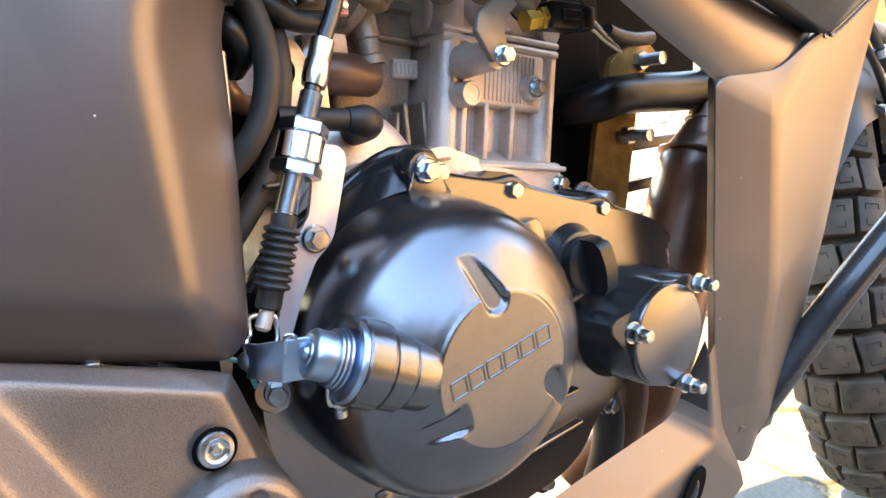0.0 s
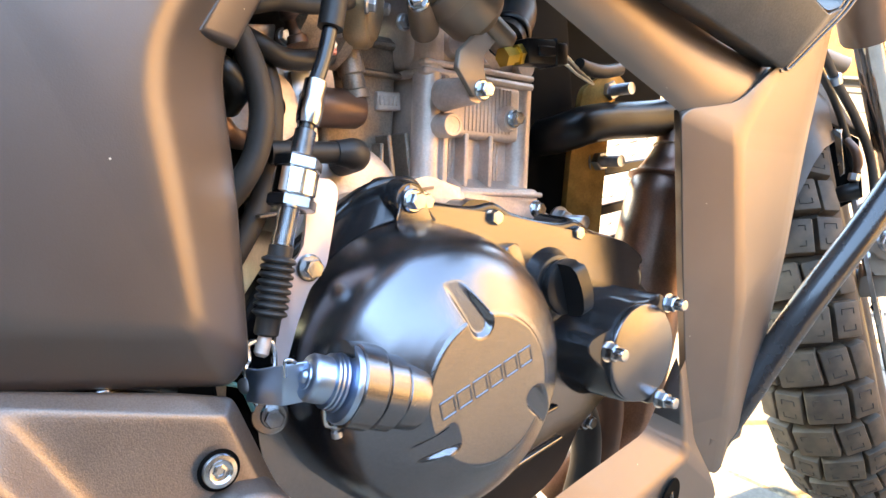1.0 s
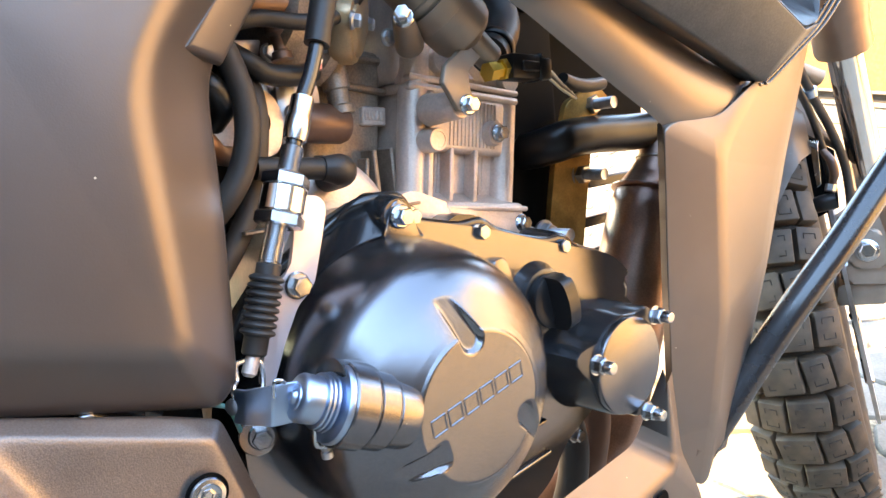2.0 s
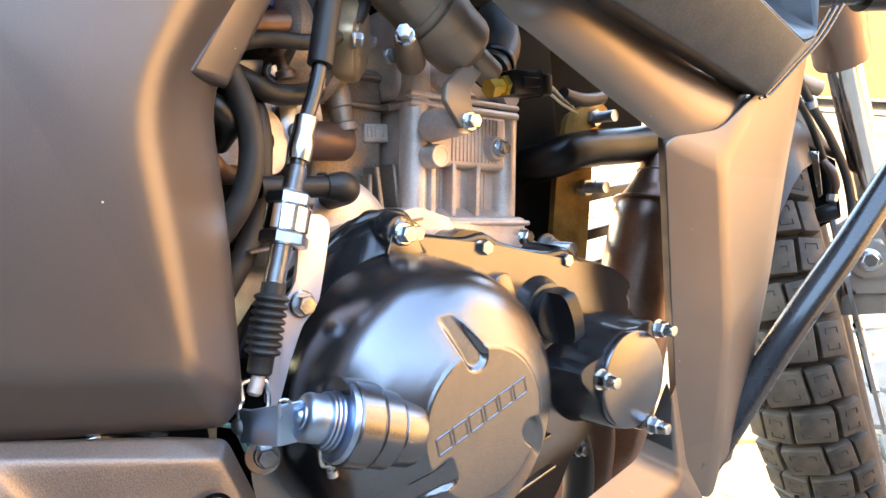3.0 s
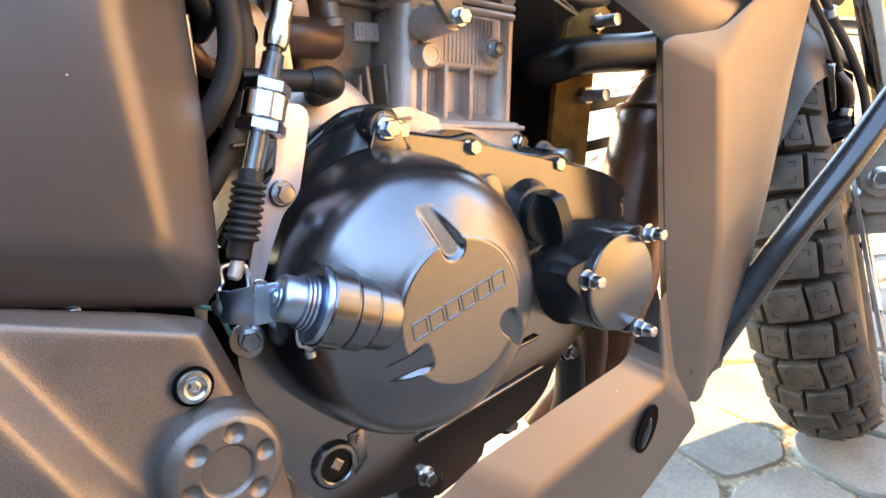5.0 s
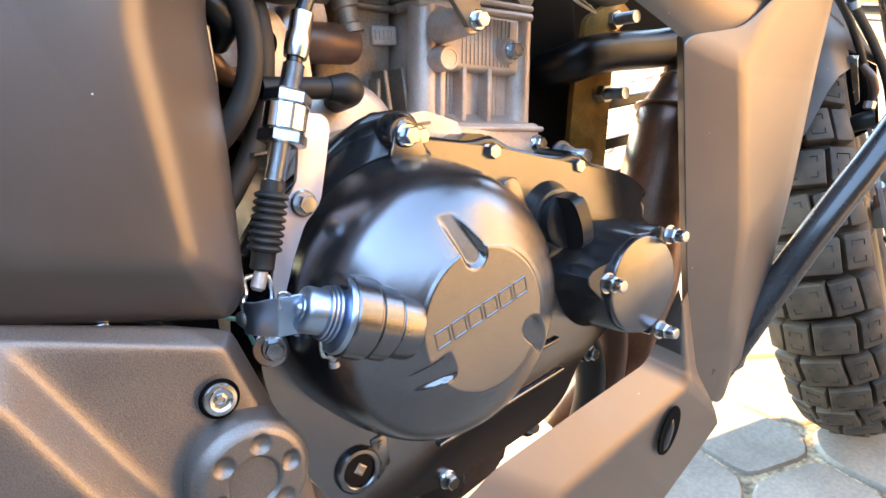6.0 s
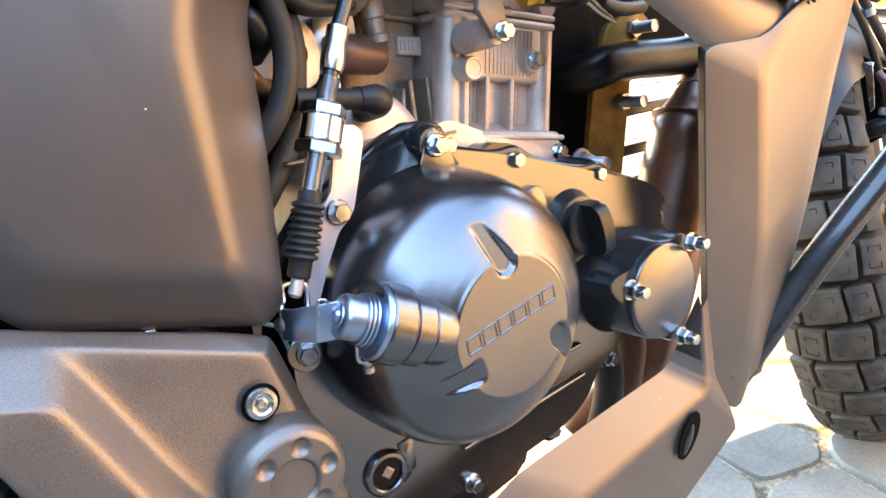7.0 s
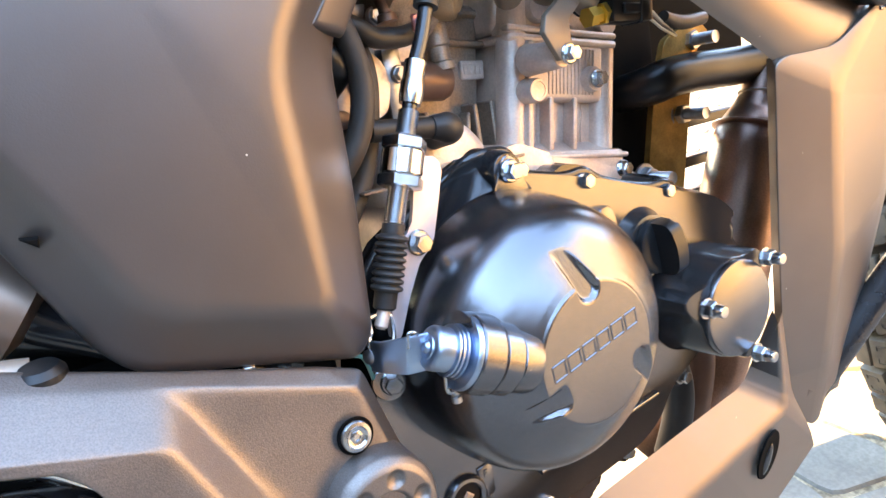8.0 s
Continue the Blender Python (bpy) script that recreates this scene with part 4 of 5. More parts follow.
# ---- hoses, throttle body and clutter behind the side panel ----
hoses = [("coolant_hose", [(0.108, -0.115, 0.650), (0.1130, -0.135, 0.625), (0.1200, -0.140, 0.600), (0.1225, -0.140, 0.578), (0.1165, -0.140, 0.556), (0.1040, -0.138, 0.538), (0.085, -0.13, 0.520)], 0.0066, HOSE, "thick dusty black coolant hose"),
         ("coolant_hose", [(0.150, -0.080, 0.61), (0.1430, -0.105, 0.592), (0.1395, -0.110, 0.570), (0.1280, -0.112, 0.532), (0.1050, -0.118, 0.503), (0.085, -0.12, 0.485)], 0.0066, HOSE, "thick dusty black coolant hose"),
         ("wiring_loom", [(0.095, -0.10, 0.628), (0.1290, -0.118, 0.6300), (0.1480, -0.119, 0.6325), (0.1750, -0.119, 0.6310), (0.2020, -0.115, 0.638), (0.222, -0.11, 0.660), (0.226, -0.10, 0.70)], 0.0046, RUBBER, "black sheathed wiring loom"),
         ("vacuum_hose", [(0.128, -0.10, 0.622), (0.1400, -0.108, 0.612), (0.153, -0.108, 0.6045), (0.170, -0.106, 0.6035), (0.185, -0.10, 0.606)], 0.0062, RUBBER, "bent black vacuum hose"),
         ("wiring_loom", [(0.100, -0.125, 0.60), (0.1060, -0.136, 0.597), (0.113, -0.134, 0.588), (0.112, -0.12, 0.580)], 0.0072, PLASTIC, "black sheathed wiring loom"),
         ("threaded_rod", [(0.1010, -0.14, 0.586), (0.0995, -0.14, 0.560), (0.0975, -0.14, 0.545)], 0.0026, STEEL, "thin brass-coloured threaded rod"),
         ("wiring_loom", [(0.098, -0.10, 0.590), (0.110, -0.11, 0.572), (0.121, -0.10, 0.563), (0.14, -0.08, 0.562)], 0.0058, BROWN_TUBE, "brown sheathed lead"),
         ("wiring_loom", [(0.165, -0.06, 0.595), (0.172, -0.066, 0.580), (0.186, -0.066, 0.575)], 0.004, RUBBER, "black lead")]
for name, pts, r, mt, lab in hoses:
    part(name, tube(pts, r, 16), mt, bike, lab)
throttle = part("throttle_body", moved(lathe([(0.030, 0), (0.033, 0.002), (0.033, 0.010), (0.028, 0.014), (0.028, 0.030), (0.0335, 0.034), (0.0335, 0.044), (0.028, 0.048), (0, 0.048)], 36), axis((0.205, -0.066, 0.628), (-0.75, -0.25, 0.25))), CAST_DARK, bike, "grey throttle body between hoses")
FA = axis((0.2105, -0.0900, 0.6385), (0.72, -0.62, -0.20))
part("rubber_boot", lathe([(0.0225, -0.020), (0.0240, -0.016), (0.0225, -0.012), (0.0245, -0.008), (0.0245, 0.002), (0.022, 0.004), (0, 0.004)], 36), RUBBER, throttle, "black rubber intake boot", FA)
part("boot_clamp", lathe([(0.0248, -0.006), (0.0254, -0.0052), (0.0254, -0.001), (0.0248, 0), (0, 0)], 36), STEEL, throttle, "steel boot clamp", FA)
flange = part("intake_flange", stack_ring([(0.0225, 0.000), (0.0262, 0.001), (0.0268, 0.003), (0.0262, 0.0125), (0.0248, 0.0150), (0.0215, 0.0158), (0.0205, 0.0175), (0.018, 0.0185), (0.0, 0.0188)], 0.0065), INTAKE, throttle, "bronze-toned intake flange with ears", FA)
again("small_bolt", SMALL_BOLT, flange, "dull steel bolt", Matrix.Translation((0.0270, 0.003, 0.0152)))
again("small_bolt", SMALL_BOLT, flange, "dull steel bolt", Matrix.Translation((-0.0270, -0.003, 0.0152)))
part("intake_pipe", tube([(0.185, -0.04, 0.60), (0.165, -0.045, 0.585), (0.148, -0.05, 0.56), (0.13, -0.05, 0.53)], 0.022, 20), PLASTIC, throttle, "black intake pipe")
bolts("small_bolt", SMALL_BOLT, throttle, [(0.238, -0.106, 0.625), (0.1610, -0.095, 0.618)], label="dull steel bolt")
part("red_tag", box(0.171, 0.180, -0.122, -0.119, 0.604, 0.614, 0.001, 1), RED_TAG, throttle, "reddish metal tag")
again("small_bolt", SMALL_BOLT, throttle, "bright brass-coloured bolt", axis((0.1755, -0.122, 0.609), OUT) @ Matrix.Diagonal((0.55, 0.55, 0.8, 1)))
part("injector", lathe([(0.007, 0), (0.007, 0.012), (0.005, 0.014), (0.005, 0.022), (0.0065, 0.023), (0.0065, 0.027), (0, 0.027)], 20), BROWN_TUBE, throttle, "", axis((0.165, -0.098, 0.640), (0.05, -0.1, -1)))
for z, mt in ((0.6565, WIRE_B), (0.6590, WIRE_B), (0.6620, WIRE_O)):
    part("wire", tube([(0.128, -0.09, z - 0.002), (0.14, -0.105, z), (0.155, -0.105, z + 0.001), (0.17, -0.09, z)], 0.0013, 6), mt, throttle, "coloured wire")
intake = part("intake_manifold", moved(lathe([(0.024, 0), (0.026, 0.002), (0.026, 0.030), (0.021, 0.034), (0.021, 0.05), (0, 0.05)], 32), axis((0.150, -0.055, 0.592), (0.95, -0.1, 0.15))), CAST, bike, "pale grey intake manifold deep behind the hoses")
part("manifold_band", moved(lathe([(0.0268, 0), (0.0275, 0.001), (0.0275, 0.008), (0.0268, 0.009), (0, 0.009)], 32), axis((0.158, -0.056, 0.593), (0.95, -0.1, 0.15))), STEEL, intake, "steel hose clamp")
part("manifold_plate", box(0.122, 0.176, -0.090, -0.082, 0.6155, 0.6265, 0.002, 2), CAST, intake, "pale cast plate")
part("fuel_rail", tube([(0.118, -0.098, 0.642), (0.150, -0.100, 0.643), (0.185, -0.098, 0.644)], 0.0085, 16), BROWN_TUBE, intake, "brown fuel rail")
part("tunnel_pipe", moved(lathe([(0.009, 0), (0.009, 0.016), (0.0075, 0.017), (0.0075, 0.026), (0.009, 0.027), (0.009, 0.032), (0, 0.032)], 20), axis((0.213, -0.075, 0.613), (0.05, -0.1, -1))), CAST_DARK, intake)
plate_eye = part("eyelet_plate", slab([(0.124, 0.556), (0.121, 0.589), (0.132, 0.600), (0.158, 0.598), (0.166, 0.582), (0.160, 0.560)], -0.0935, -0.0905, 0.0008, 2, 0.006), CAST, intake, "pale cast plate with a round eye")
part("eyelet", lathe([(0.0095, 0), (0.0095, 0.0014), (0.0082, 0.0020), (0.0068, 0.0014), (0.0060, -0.0005), (0, -0.0006)], 28), SHADE_BLACK, plate_eye, "dark round eye", axis((0.1465, -0.0936, 0.5795), OUT))
part("coil_bracket", box(0.198, 0.222, -0.088, -0.070, 0.612, 0.621, 0.002, 2), CAST_DARK, intake)
part("airbox", box(0.02, 0.215, -0.035, 0.12, 0.50, 0.80, 0.02, 3), SHADE_BLACK, bike, "dark airbox deep behind the panel")
part("battery_tray", box(-0.12, 0.10, -0.15, 0.10, 0.53, 0.76, 0.015, 3), SHADE_BLACK, bike, "dark tray behind the side panel")
part("frame_spar", tube([(-0.25, -0.11, 0.600), (-0.075, -0.125, 0.512), (0.02, -0.135, 0.478), (0.06, -0.14, 0.455)], 0.0165, 20), BLACK_GLOSS, bike, "black tubular frame spar")
part("shock_body", moved(lathe([(0.012, 0), (0.022, 0.004), (0.022, 0.055), (0.020, 0.060), (0, 0.060)], 32), axis((-0.0475, -0.162, 0.5120), (-0.75, 0.05, 0.62))), FORK, bike, "taupe shock absorber body")
part("lower_spar", tube([(-0.16, -0.165, 0.565), (-0.062, -0.165, 0.521), (-0.045, -0.165, 0.5095), (-0.0235, -0.165, 0.4955), (-0.004, -0.165, 0.4815), (0.04, -0.16, 0.45)], 0.0105, 20), BLACK_GLOSS, bike, "gloss black frame tube under the side panel")
peg = part("peg_mount", moved(lathe([(0.0085, 0), (0.0085, 0.006), (0.0065, 0.0085), (0, 0.009)], 28), axis((-0.0505, -0.200, 0.4935), (0, -0.15, 1))), PLASTIC, bike, "dark footrest mounting pin")
part("mount_bar", tube([(-0.12, -0.19, 0.512), (-0.054, -0.192, 0.4975)], 0.006, 16, smooth=False), CAL, peg)
part("footrest_bar", tube([(-0.12, -0.195, 0.462), (-0.062, -0.197, 0.448), (-0.045, -0.195, 0.43)], 0.009, 16), BAR, peg, "black footrest bar")
part("footrest_spring", tube([(-0.070, -0.190, 0.4665), (-0.058, -0.192, 0.4610), (-0.050, -0.192, 0.452), (-0.040, -0.190, 0.440)], 0.005, 12), CHROME, peg, "bright spring")
part("drain_hose", tube([(0.055, -0.180, 0.4640), (0.0700, -0.181, 0.4560), (0.0775, -0.178, 0.4500), (0.086, -0.165, 0.43)], 0.0011, 8), TEAL, bike, "thin teal hose")
part("panel_clip", box(0.0155, 0.0215, -0.2005, -0.194, 0.4722, 0.4752, 0.0008, 1), ZINC, bike, "small white clip under the side panel")

# ---- frame behind the cover: mount plate, cross tube, guard slats, exhaust ----
# the plate's gold is a painted reflection
mount = part("engine_mount_plate", moved(slab([(0.425, 0.440), (0.462, 0.425), (0.4755, 0.50), (0.4815, 0.535), (0.487, 0.563), (0.507, 0.576), (0.492, 0.592), (0.458, 0.578), (0.440, 0.52)], -0.062, -0.054, 0.0015, 2, 0.006), Matrix.Translation((0.46, -0.055, 0)) @ Matrix.Rotation(radians(-14), 4, "Z") @ Matrix.Translation((-0.46, 0.055, 0))), PLATE_GOLD_SHEEN, bike, "dark engine mounting plate with a golden reflection painted on")
bolts("stud_with_nut", STUD, mount, [(0.4680, -0.0600, 0.5115), (0.4850, -0.0620, 0.5735), (0.3880, -0.085, 0.4715)], label="grey stud with nut and washer")
part("cross_tube", tube([(0.4200, -0.025, 0.5370), (0.4230, -0.050, 0.5390), (0.4310, -0.068, 0.5430), (0.4450, -0.072, 0.5458), (0.48, -0.073, 0.5465), (0.54, -0.075, 0.544), (0.63, -0.09, 0.545)], [0.0160, 0.0165, 0.0170, 0.0170, 0.0170, 0.0175, 0.0175], 24), PLASTIC, bike, "black frame tube")
# black block added where the space above the tube lies in shade
part("radiator", box(0.40, 0.66, 0.0, 0.05, 0.548, 0.74, 0.004, 1), SHADE_BLACK, bike, "dark block added for the shaded space at the radiator")
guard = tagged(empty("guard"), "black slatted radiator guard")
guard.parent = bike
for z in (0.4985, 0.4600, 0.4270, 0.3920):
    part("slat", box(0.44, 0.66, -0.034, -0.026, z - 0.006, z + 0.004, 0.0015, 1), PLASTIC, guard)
# black block added for the shaded gap beside the cylinder
part("engine_gap_shade", box(0.352, 0.468, -0.040, 0.06, 0.40, 0.66, 0.006, 2), SHADE_BLACK, bike, "dark block added as the shaded gap behind the cylinder")
exhaust = part("exhaust_pipe", tube([(0.600, -0.085, 0.61), (0.5740, -0.085, 0.552), (0.5640, -0.084, 0.527), (0.5570, -0.084, 0.511), (0.5515, -0.083, 0.499), (0.5455, -0.083, 0.487), (0.5395, -0.083, 0.474), (0.5330, -0.083, 0.458), (0.506, -0.080, 0.39), (0.483, -0.077, 0.32), (0.458, -0.07, 0.25), (0.40, -0.05, 0.19)],
                          [0.0185, 0.0188, 0.0195, 0.0205, 0.0245, 0.0315, 0.0355, 0.0368, 0.037, 0.036, 0.032, 0.027], 36), EXHAUST, bike, "brown heat-stained exhaust pipe")
part("weld_bead", moved(lathe([(0.0200, 0), (0.0218, 0.0012), (0.0218, 0.0024), (0.0195, 0.0036), (0, 0.0036)], 32), axis((0.5575, -0.084, 0.5120), (0.40, 0, 0.92))), CAST_DARK, exhaust, "dark weld bead")
part("weld_bead", moved(lathe([(0.0350, 0), (0.0374, 0.0012), (0.0374, 0.0024), (0.0350, 0.0036), (0, 0.0036)], 32), axis((0.5420, -0.083, 0.4820), (0.45, 0, 0.89))), EXHAUST, exhaust)
part("lower_hose", tube([(0.37, -0.10, 0.34), (0.382, -0.105, 0.30), (0.385, -0.10, 0.26), (0.38, -0.09, 0.22)], 0.013, 16), RUBBER, bike, "black lower hose")
part("lower_hose", tube([(0.415, -0.09, 0.36), (0.430, -0.09, 0.30), (0.425, -0.085, 0.25), (0.42, -0.08, 0.21)], 0.015, 16), BROWN_TUBE, bike, "brown lower pipe")

# ---- bronze frame cover, lower arm, fairing ----
fv = [(0.3930, -0.2000, 0.5530), (0.4390, -0.2165, 0.5285), (0.4035, -0.1900, 0.4300), (0.4140, -0.1820, 0.3145), (0.4505, -0.2090, 0.4000), (0.4500, -0.1970, 0.3150),
      (0.4640, -0.1750, 0.2420), (0.4900, -0.1800, 0.2700), (0.5110, -0.1815, 0.3120), (0.5330, -0.1965, 0.4240), (0.5470, -0.2060, 0.5120), (0.5560, -0.2210, 0.6060), (0.4880, -0.2180, 0.5770), (0.424, -0.1800, 0.2750), (0.4450, -0.2110, 0.5540),
      (0.4970, -0.1790, 0.2670), (0.5225, -0.1795, 0.3120), (0.5510, -0.1925, 0.4240), (0.5665, -0.2020, 0.5120), (0.5800, -0.2180, 0.6120)]
ff = [[0, 2, 4, 1], [2, 3, 5, 4], [1, 4, 9, 10], [4, 5, 8, 9], [1, 10, 11, 12], [0, 1, 14], [14, 1, 12], [5, 7, 8], [5, 6, 7], [3, 13, 6, 5],
      [7, 15, 16, 8], [8, 16, 17, 9], [9, 17, 18, 10], [10, 18, 19, 11]]
frame_cover = part("frame_cover", shell(fv, ff, (0.0125, 0.0140, 0), 0.0085, 0.0014, 6), BRONZE_LIGHTENED, bike, "faceted matt bronze frame cover")
crisp(frame_cover)
part("arrow_mark", lathe([(0.0048, -0.001), (0.0046, 0.0005), (0.0036, 0.0008), (0, 0.0008)], sides=3), BRONZE_LIGHTENED, frame_cover, "", axis((0.4448, -0.1840, 0.2851), (-0.34, -0.88, -0.32)))
LO = [(0.23, -0.155, 0.70), (0.270, -0.178, 0.640), (0.288, -0.186, 0.6225), (0.344, -0.190, 0.587), (0.3960, -0.1985, 0.5510), (0.420, -0.196, 0.5330)]
UP = [(0.33, -0.185, 0.75), (0.355, -0.188, 0.690), (0.370, -0.192, 0.665), (0.425, -0.200, 0.622), (0.5080, -0.2130, 0.5740), (0.535, -0.203, 0.5560)]
SWELL = [1.0, 1.0, 1.0, 0.95, 0.72, 0.0]
BULGE = [(0.0, 0.0), (0.10, 0.0065), (0.28, 0.0125), (0.48, 0.0125), (0.70, 0.0060), (0.86, -0.004), (1.0, -0.012)]
arm_rows = []
for k, b in BULGE:
    arm_rows.append([Vector(l).lerp(Vector(u), k) - Vector((0.15, 0.95, 0.1)) * b * w for l, u, w in zip(LO, UP, SWELL)])
part("upper_arm", loft(arm_rows, 0.006), BRONZE_LIGHTENED, frame_cover, "", Matrix.Translation((0.001, 0.002, 0.0)), sharp=60)
arm_top = [(0.4039, -0.182, 0.3693), (0.3691, -0.182, 0.3305), (0.3600, -0.182, 0.3233), (0.2891, -0.182, 0.3161), (0.2078, -0.182, 0.3063), (0.1894, -0.182, 0.2983), (0.05, -0.182, 0.275)]
arm_ridge = [(0.3822, -0.200, 0.3687), (0.3885, -0.200, 0.3156), (0.3898, -0.200, 0.2992), (0.3060, -0.200, 0.2849), (0.2488, -0.200, 0.2760), (0.2160, -0.200, 0.2640), (0.05, -0.200, 0.235)]
arm_low = [(0.4130, -0.184, 0.3653), (0.4200, -0.184, 0.2955), (0.4482, -0.182, 0.2478), (0.4511, -0.182, 0.2331), (0.376, -0.182, 0.1995), (0.25, -0.182, 0.150), (0.05, -0.182, 0.13)]
af = [[i, i + 1, 8 + i, 7 + i] for i in range(6)] + [[7, 8, 15, 14], [8, 9, 16, 15], [9, 10, 18, 17, 16], [10, 11, 19, 18], [11, 12, 13, 20, 19]]
arm = part("lower_frame_arm", shell(arm_top + arm_ridge + arm_low, af, (0.003, 0.006, -0.010), 0.0065, 0.002, 5), BRONZE_LIGHTENED, bike, "matt bronze lower frame arm")
crisp(arm)
oval = axis((0.3640, -0.1985, 0.2715), (0.01, -0.987, -0.16)) @ Matrix.Rotation(radians(75), 4, "Z") @ Matrix.Diagonal((1.65, 0.92, 1, 1))
# uncut arm: a dark disc carries the shade of the hole
hole = part("arm_hole", lathe([(0.0124, -0.0010), (0.0121, 0.0004), (0.0110, 0.0003), (0, 0.0002)], 40), SHADE_BLACK, arm, "dark oval disc painted as the shaded hole", oval)
part("arm_bolt", moved(lathe([(0.0042, 0.0003), (0.0036, 0.0012), (0.0016, 0.0017), (0, 0.0018)], 24), Matrix.Translation((-0.002, 0, 0)) @ Matrix.Diagonal((1.9, 1, 1, 1))), BLACK_GLOSS, hole, "glossy black bolt end inside the hole")
FL = [(0.205, -0.2180, 0.6750), (0.3051, -0.2220, 0.6390), (0.3900, -0.2230, 0.6085), (0.4888, -0.2225, 0.5735), (0.5530, -0.2360, 0.6150), (0.5048, -0.2470, 0.6080), (0.4173, -0.2520, 0.6400), (0.286, -0.2550, 0.6900)]
fairing = part("radiator_fairing", shell(FL, [[0, 1, 6, 7], [1, 2, 3, 5, 6], [3, 4, 5]], (0.006, 0.022, 0.004), 0.004, 0.0022, 4), FAIRING, bike, "charcoal radiator fairing with bright edge")
for off, r in (((0.002, -0.001, -0.0012), 0.0013), ((0.0055, 0.0055, -0.0015), 0.0016), ((0.009, 0.012, -0.002), 0.0013)):
    part("fairing_trim", tube([Vector(p) + Vector(off) for p in ((0.4860, -0.2230, 0.5745), (0.4935, -0.2235, 0.5760), (0.5220, -0.2300, 0.5945), (0.5530, -0.2370, 0.6150), (0.580, -0.2420, 0.640))], r, 8), BAR, fairing, "glossy edge trim")
part("duct", shell([(0.286, -0.2530, 0.6920), (0.4173, -0.2500, 0.6420), (0.5048, -0.2450, 0.6100), (0.5530, -0.2350, 0.6170), (0.61, -0.215, 0.665), (0.56, -0.165, 0.660), (0.500, -0.170, 0.650), (0.42, -0.17, 0.690), (0.31, -0.18, 0.73), (0.60, -0.205, 0.70), (0.52, -0.165, 0.72)],
                   [[0, 1, 7, 8], [1, 2, 6, 7], [2, 3, 5, 6], [3, 4, 9, 5], [5, 9, 10, 6]], (0.004, 0.004, 0.004), 0.010, 0.001, 5), PLASTIC, fairing, "gloss black inner duct")

# ---- crash bar ----
cb = part("crash_bar", tube([(0.46, -0.150, 0.235), (0.497, -0.172, 0.288), (0.5300, -0.190, 0.3350), (0.5628, -0.210, 0.3836), (0.6056, -0.230, 0.4327), (0.6490, -0.244, 0.4755), (0.6927, -0.258, 0.5179), (0.7340, -0.270, 0.5535), (0.7636, -0.278, 0.5785), (0.7835, -0.282, 0.6080), (0.790, -0.280, 0.645), (0.785, -0.265, 0.70)], 0.0130, 22), BAR, bike, "satin black tubular crash bar")
part("cross_bar", tube([(0.60, -0.20, 0.655), (0.70, -0.25, 0.652), (0.786, -0.280, 0.650)], 0.0095, 18), BAR, cb)
part("bar_clamp", tube([(0.66, -0.228, 0.655), (0.715, -0.254, 0.652)], 0.0165, 20, smooth=False), PLASTIC, cb, "black plastic bar clamp")

# ---- front fork, mudguard, wheel: all turned to the left about the raked steering axis ----
R, HW = 0.32, 0.068
RAKE = Vector((-math.sin(radians(26)), 0, math.cos(radians(26))))
MW = Matrix.Translation((1.04, 0.005, 0.25)) @ Matrix.Rotation(radians(25), 4, RAKE)


def leg(h, y=-0.130, x=0.0):
    return Vector((x, y, 0)) + h * RAKE


fork = part("fork_leg", tube([leg(0.14), leg(0.39)], 0.0205, 24, smooth=False), CHROME, bike, "polished fork tube under a bronze outer tube", MW)
part("outer_tube", moved(lathe([(0.0215, -0.004), (0.031, 0.0), (0.0330, 0.005), (0.0330, 0.040), (0.0350, 0.044), (0.0350, 0.24), (0, 0.24)], 32), axis(leg(0.375), RAKE)), FORK, fork, "bronze painted outer tube")
part("lower_leg", tube([leg(0.15), leg(0.08), leg(0.035)], 0.027, 24, smooth=False), FORK, fork)
part("reflector", box(-0.003, 0.003, -0.012, 0.012, -0.034, 0.034, 0.002, 2), AMBER, fork, "amber side reflector", axis((-0.085, -0.157, 0.122), -RAKE))
part("brake_hose", tube([leg(0.50, -0.075, -0.04), leg(0.40, -0.075, -0.05), leg(0.33, -0.085, -0.05), leg(0.27, -0.098, -0.04), leg(0.21, -0.105, -0.035), leg(0.13, -0.10, -0.05)], 0.0056, 12), HOSE, fork, "black brake hose")
part("brake_hose", tube([leg(0.50, -0.065, -0.05), leg(0.38, -0.066, -0.06), leg(0.30, -0.080, -0.06), leg(0.22, -0.085, -0.05), leg(0.16, -0.08, -0.05)], 0.0046, 12), RUBBER, fork, "black sensor lead")
part("hose_clip", moved(lathe([(0.0090, 0), (0.0090, 0.010), (0, 0.010)], 16), axis(leg(0.335, -0.084, -0.05), -RAKE)), ZINC_BLUE, fork)
# flat black plate added for the shade inside the cut-out
part("fork_recess_shade", shell([(-0.125, -0.066, 0.2480), (-0.125, -0.097, 0.2160), (-0.125, -0.088, 0.1400), (-0.125, -0.054, 0.1300)], [[0, 1, 2, 3]], (0.012, 0, 0), 0.0, 0.002, 2), SHADE_BLACK, fork, "dark plate added as the shade of the fork recess")
part("hose_bracket", shell([(-0.215, -0.0715, 0.2390), (-0.215, -0.0820, 0.2360), (-0.222, -0.0800, 0.2310), (-0.215, -0.0745, 0.1830), (-0.215, -0.0690, 0.1795)], [[0, 1, 2], [0, 2, 3, 4]], (0.003, 0, 0), 0.0, 0.0008, 2), ZINC, fork, "bright bent steel hose bracket")
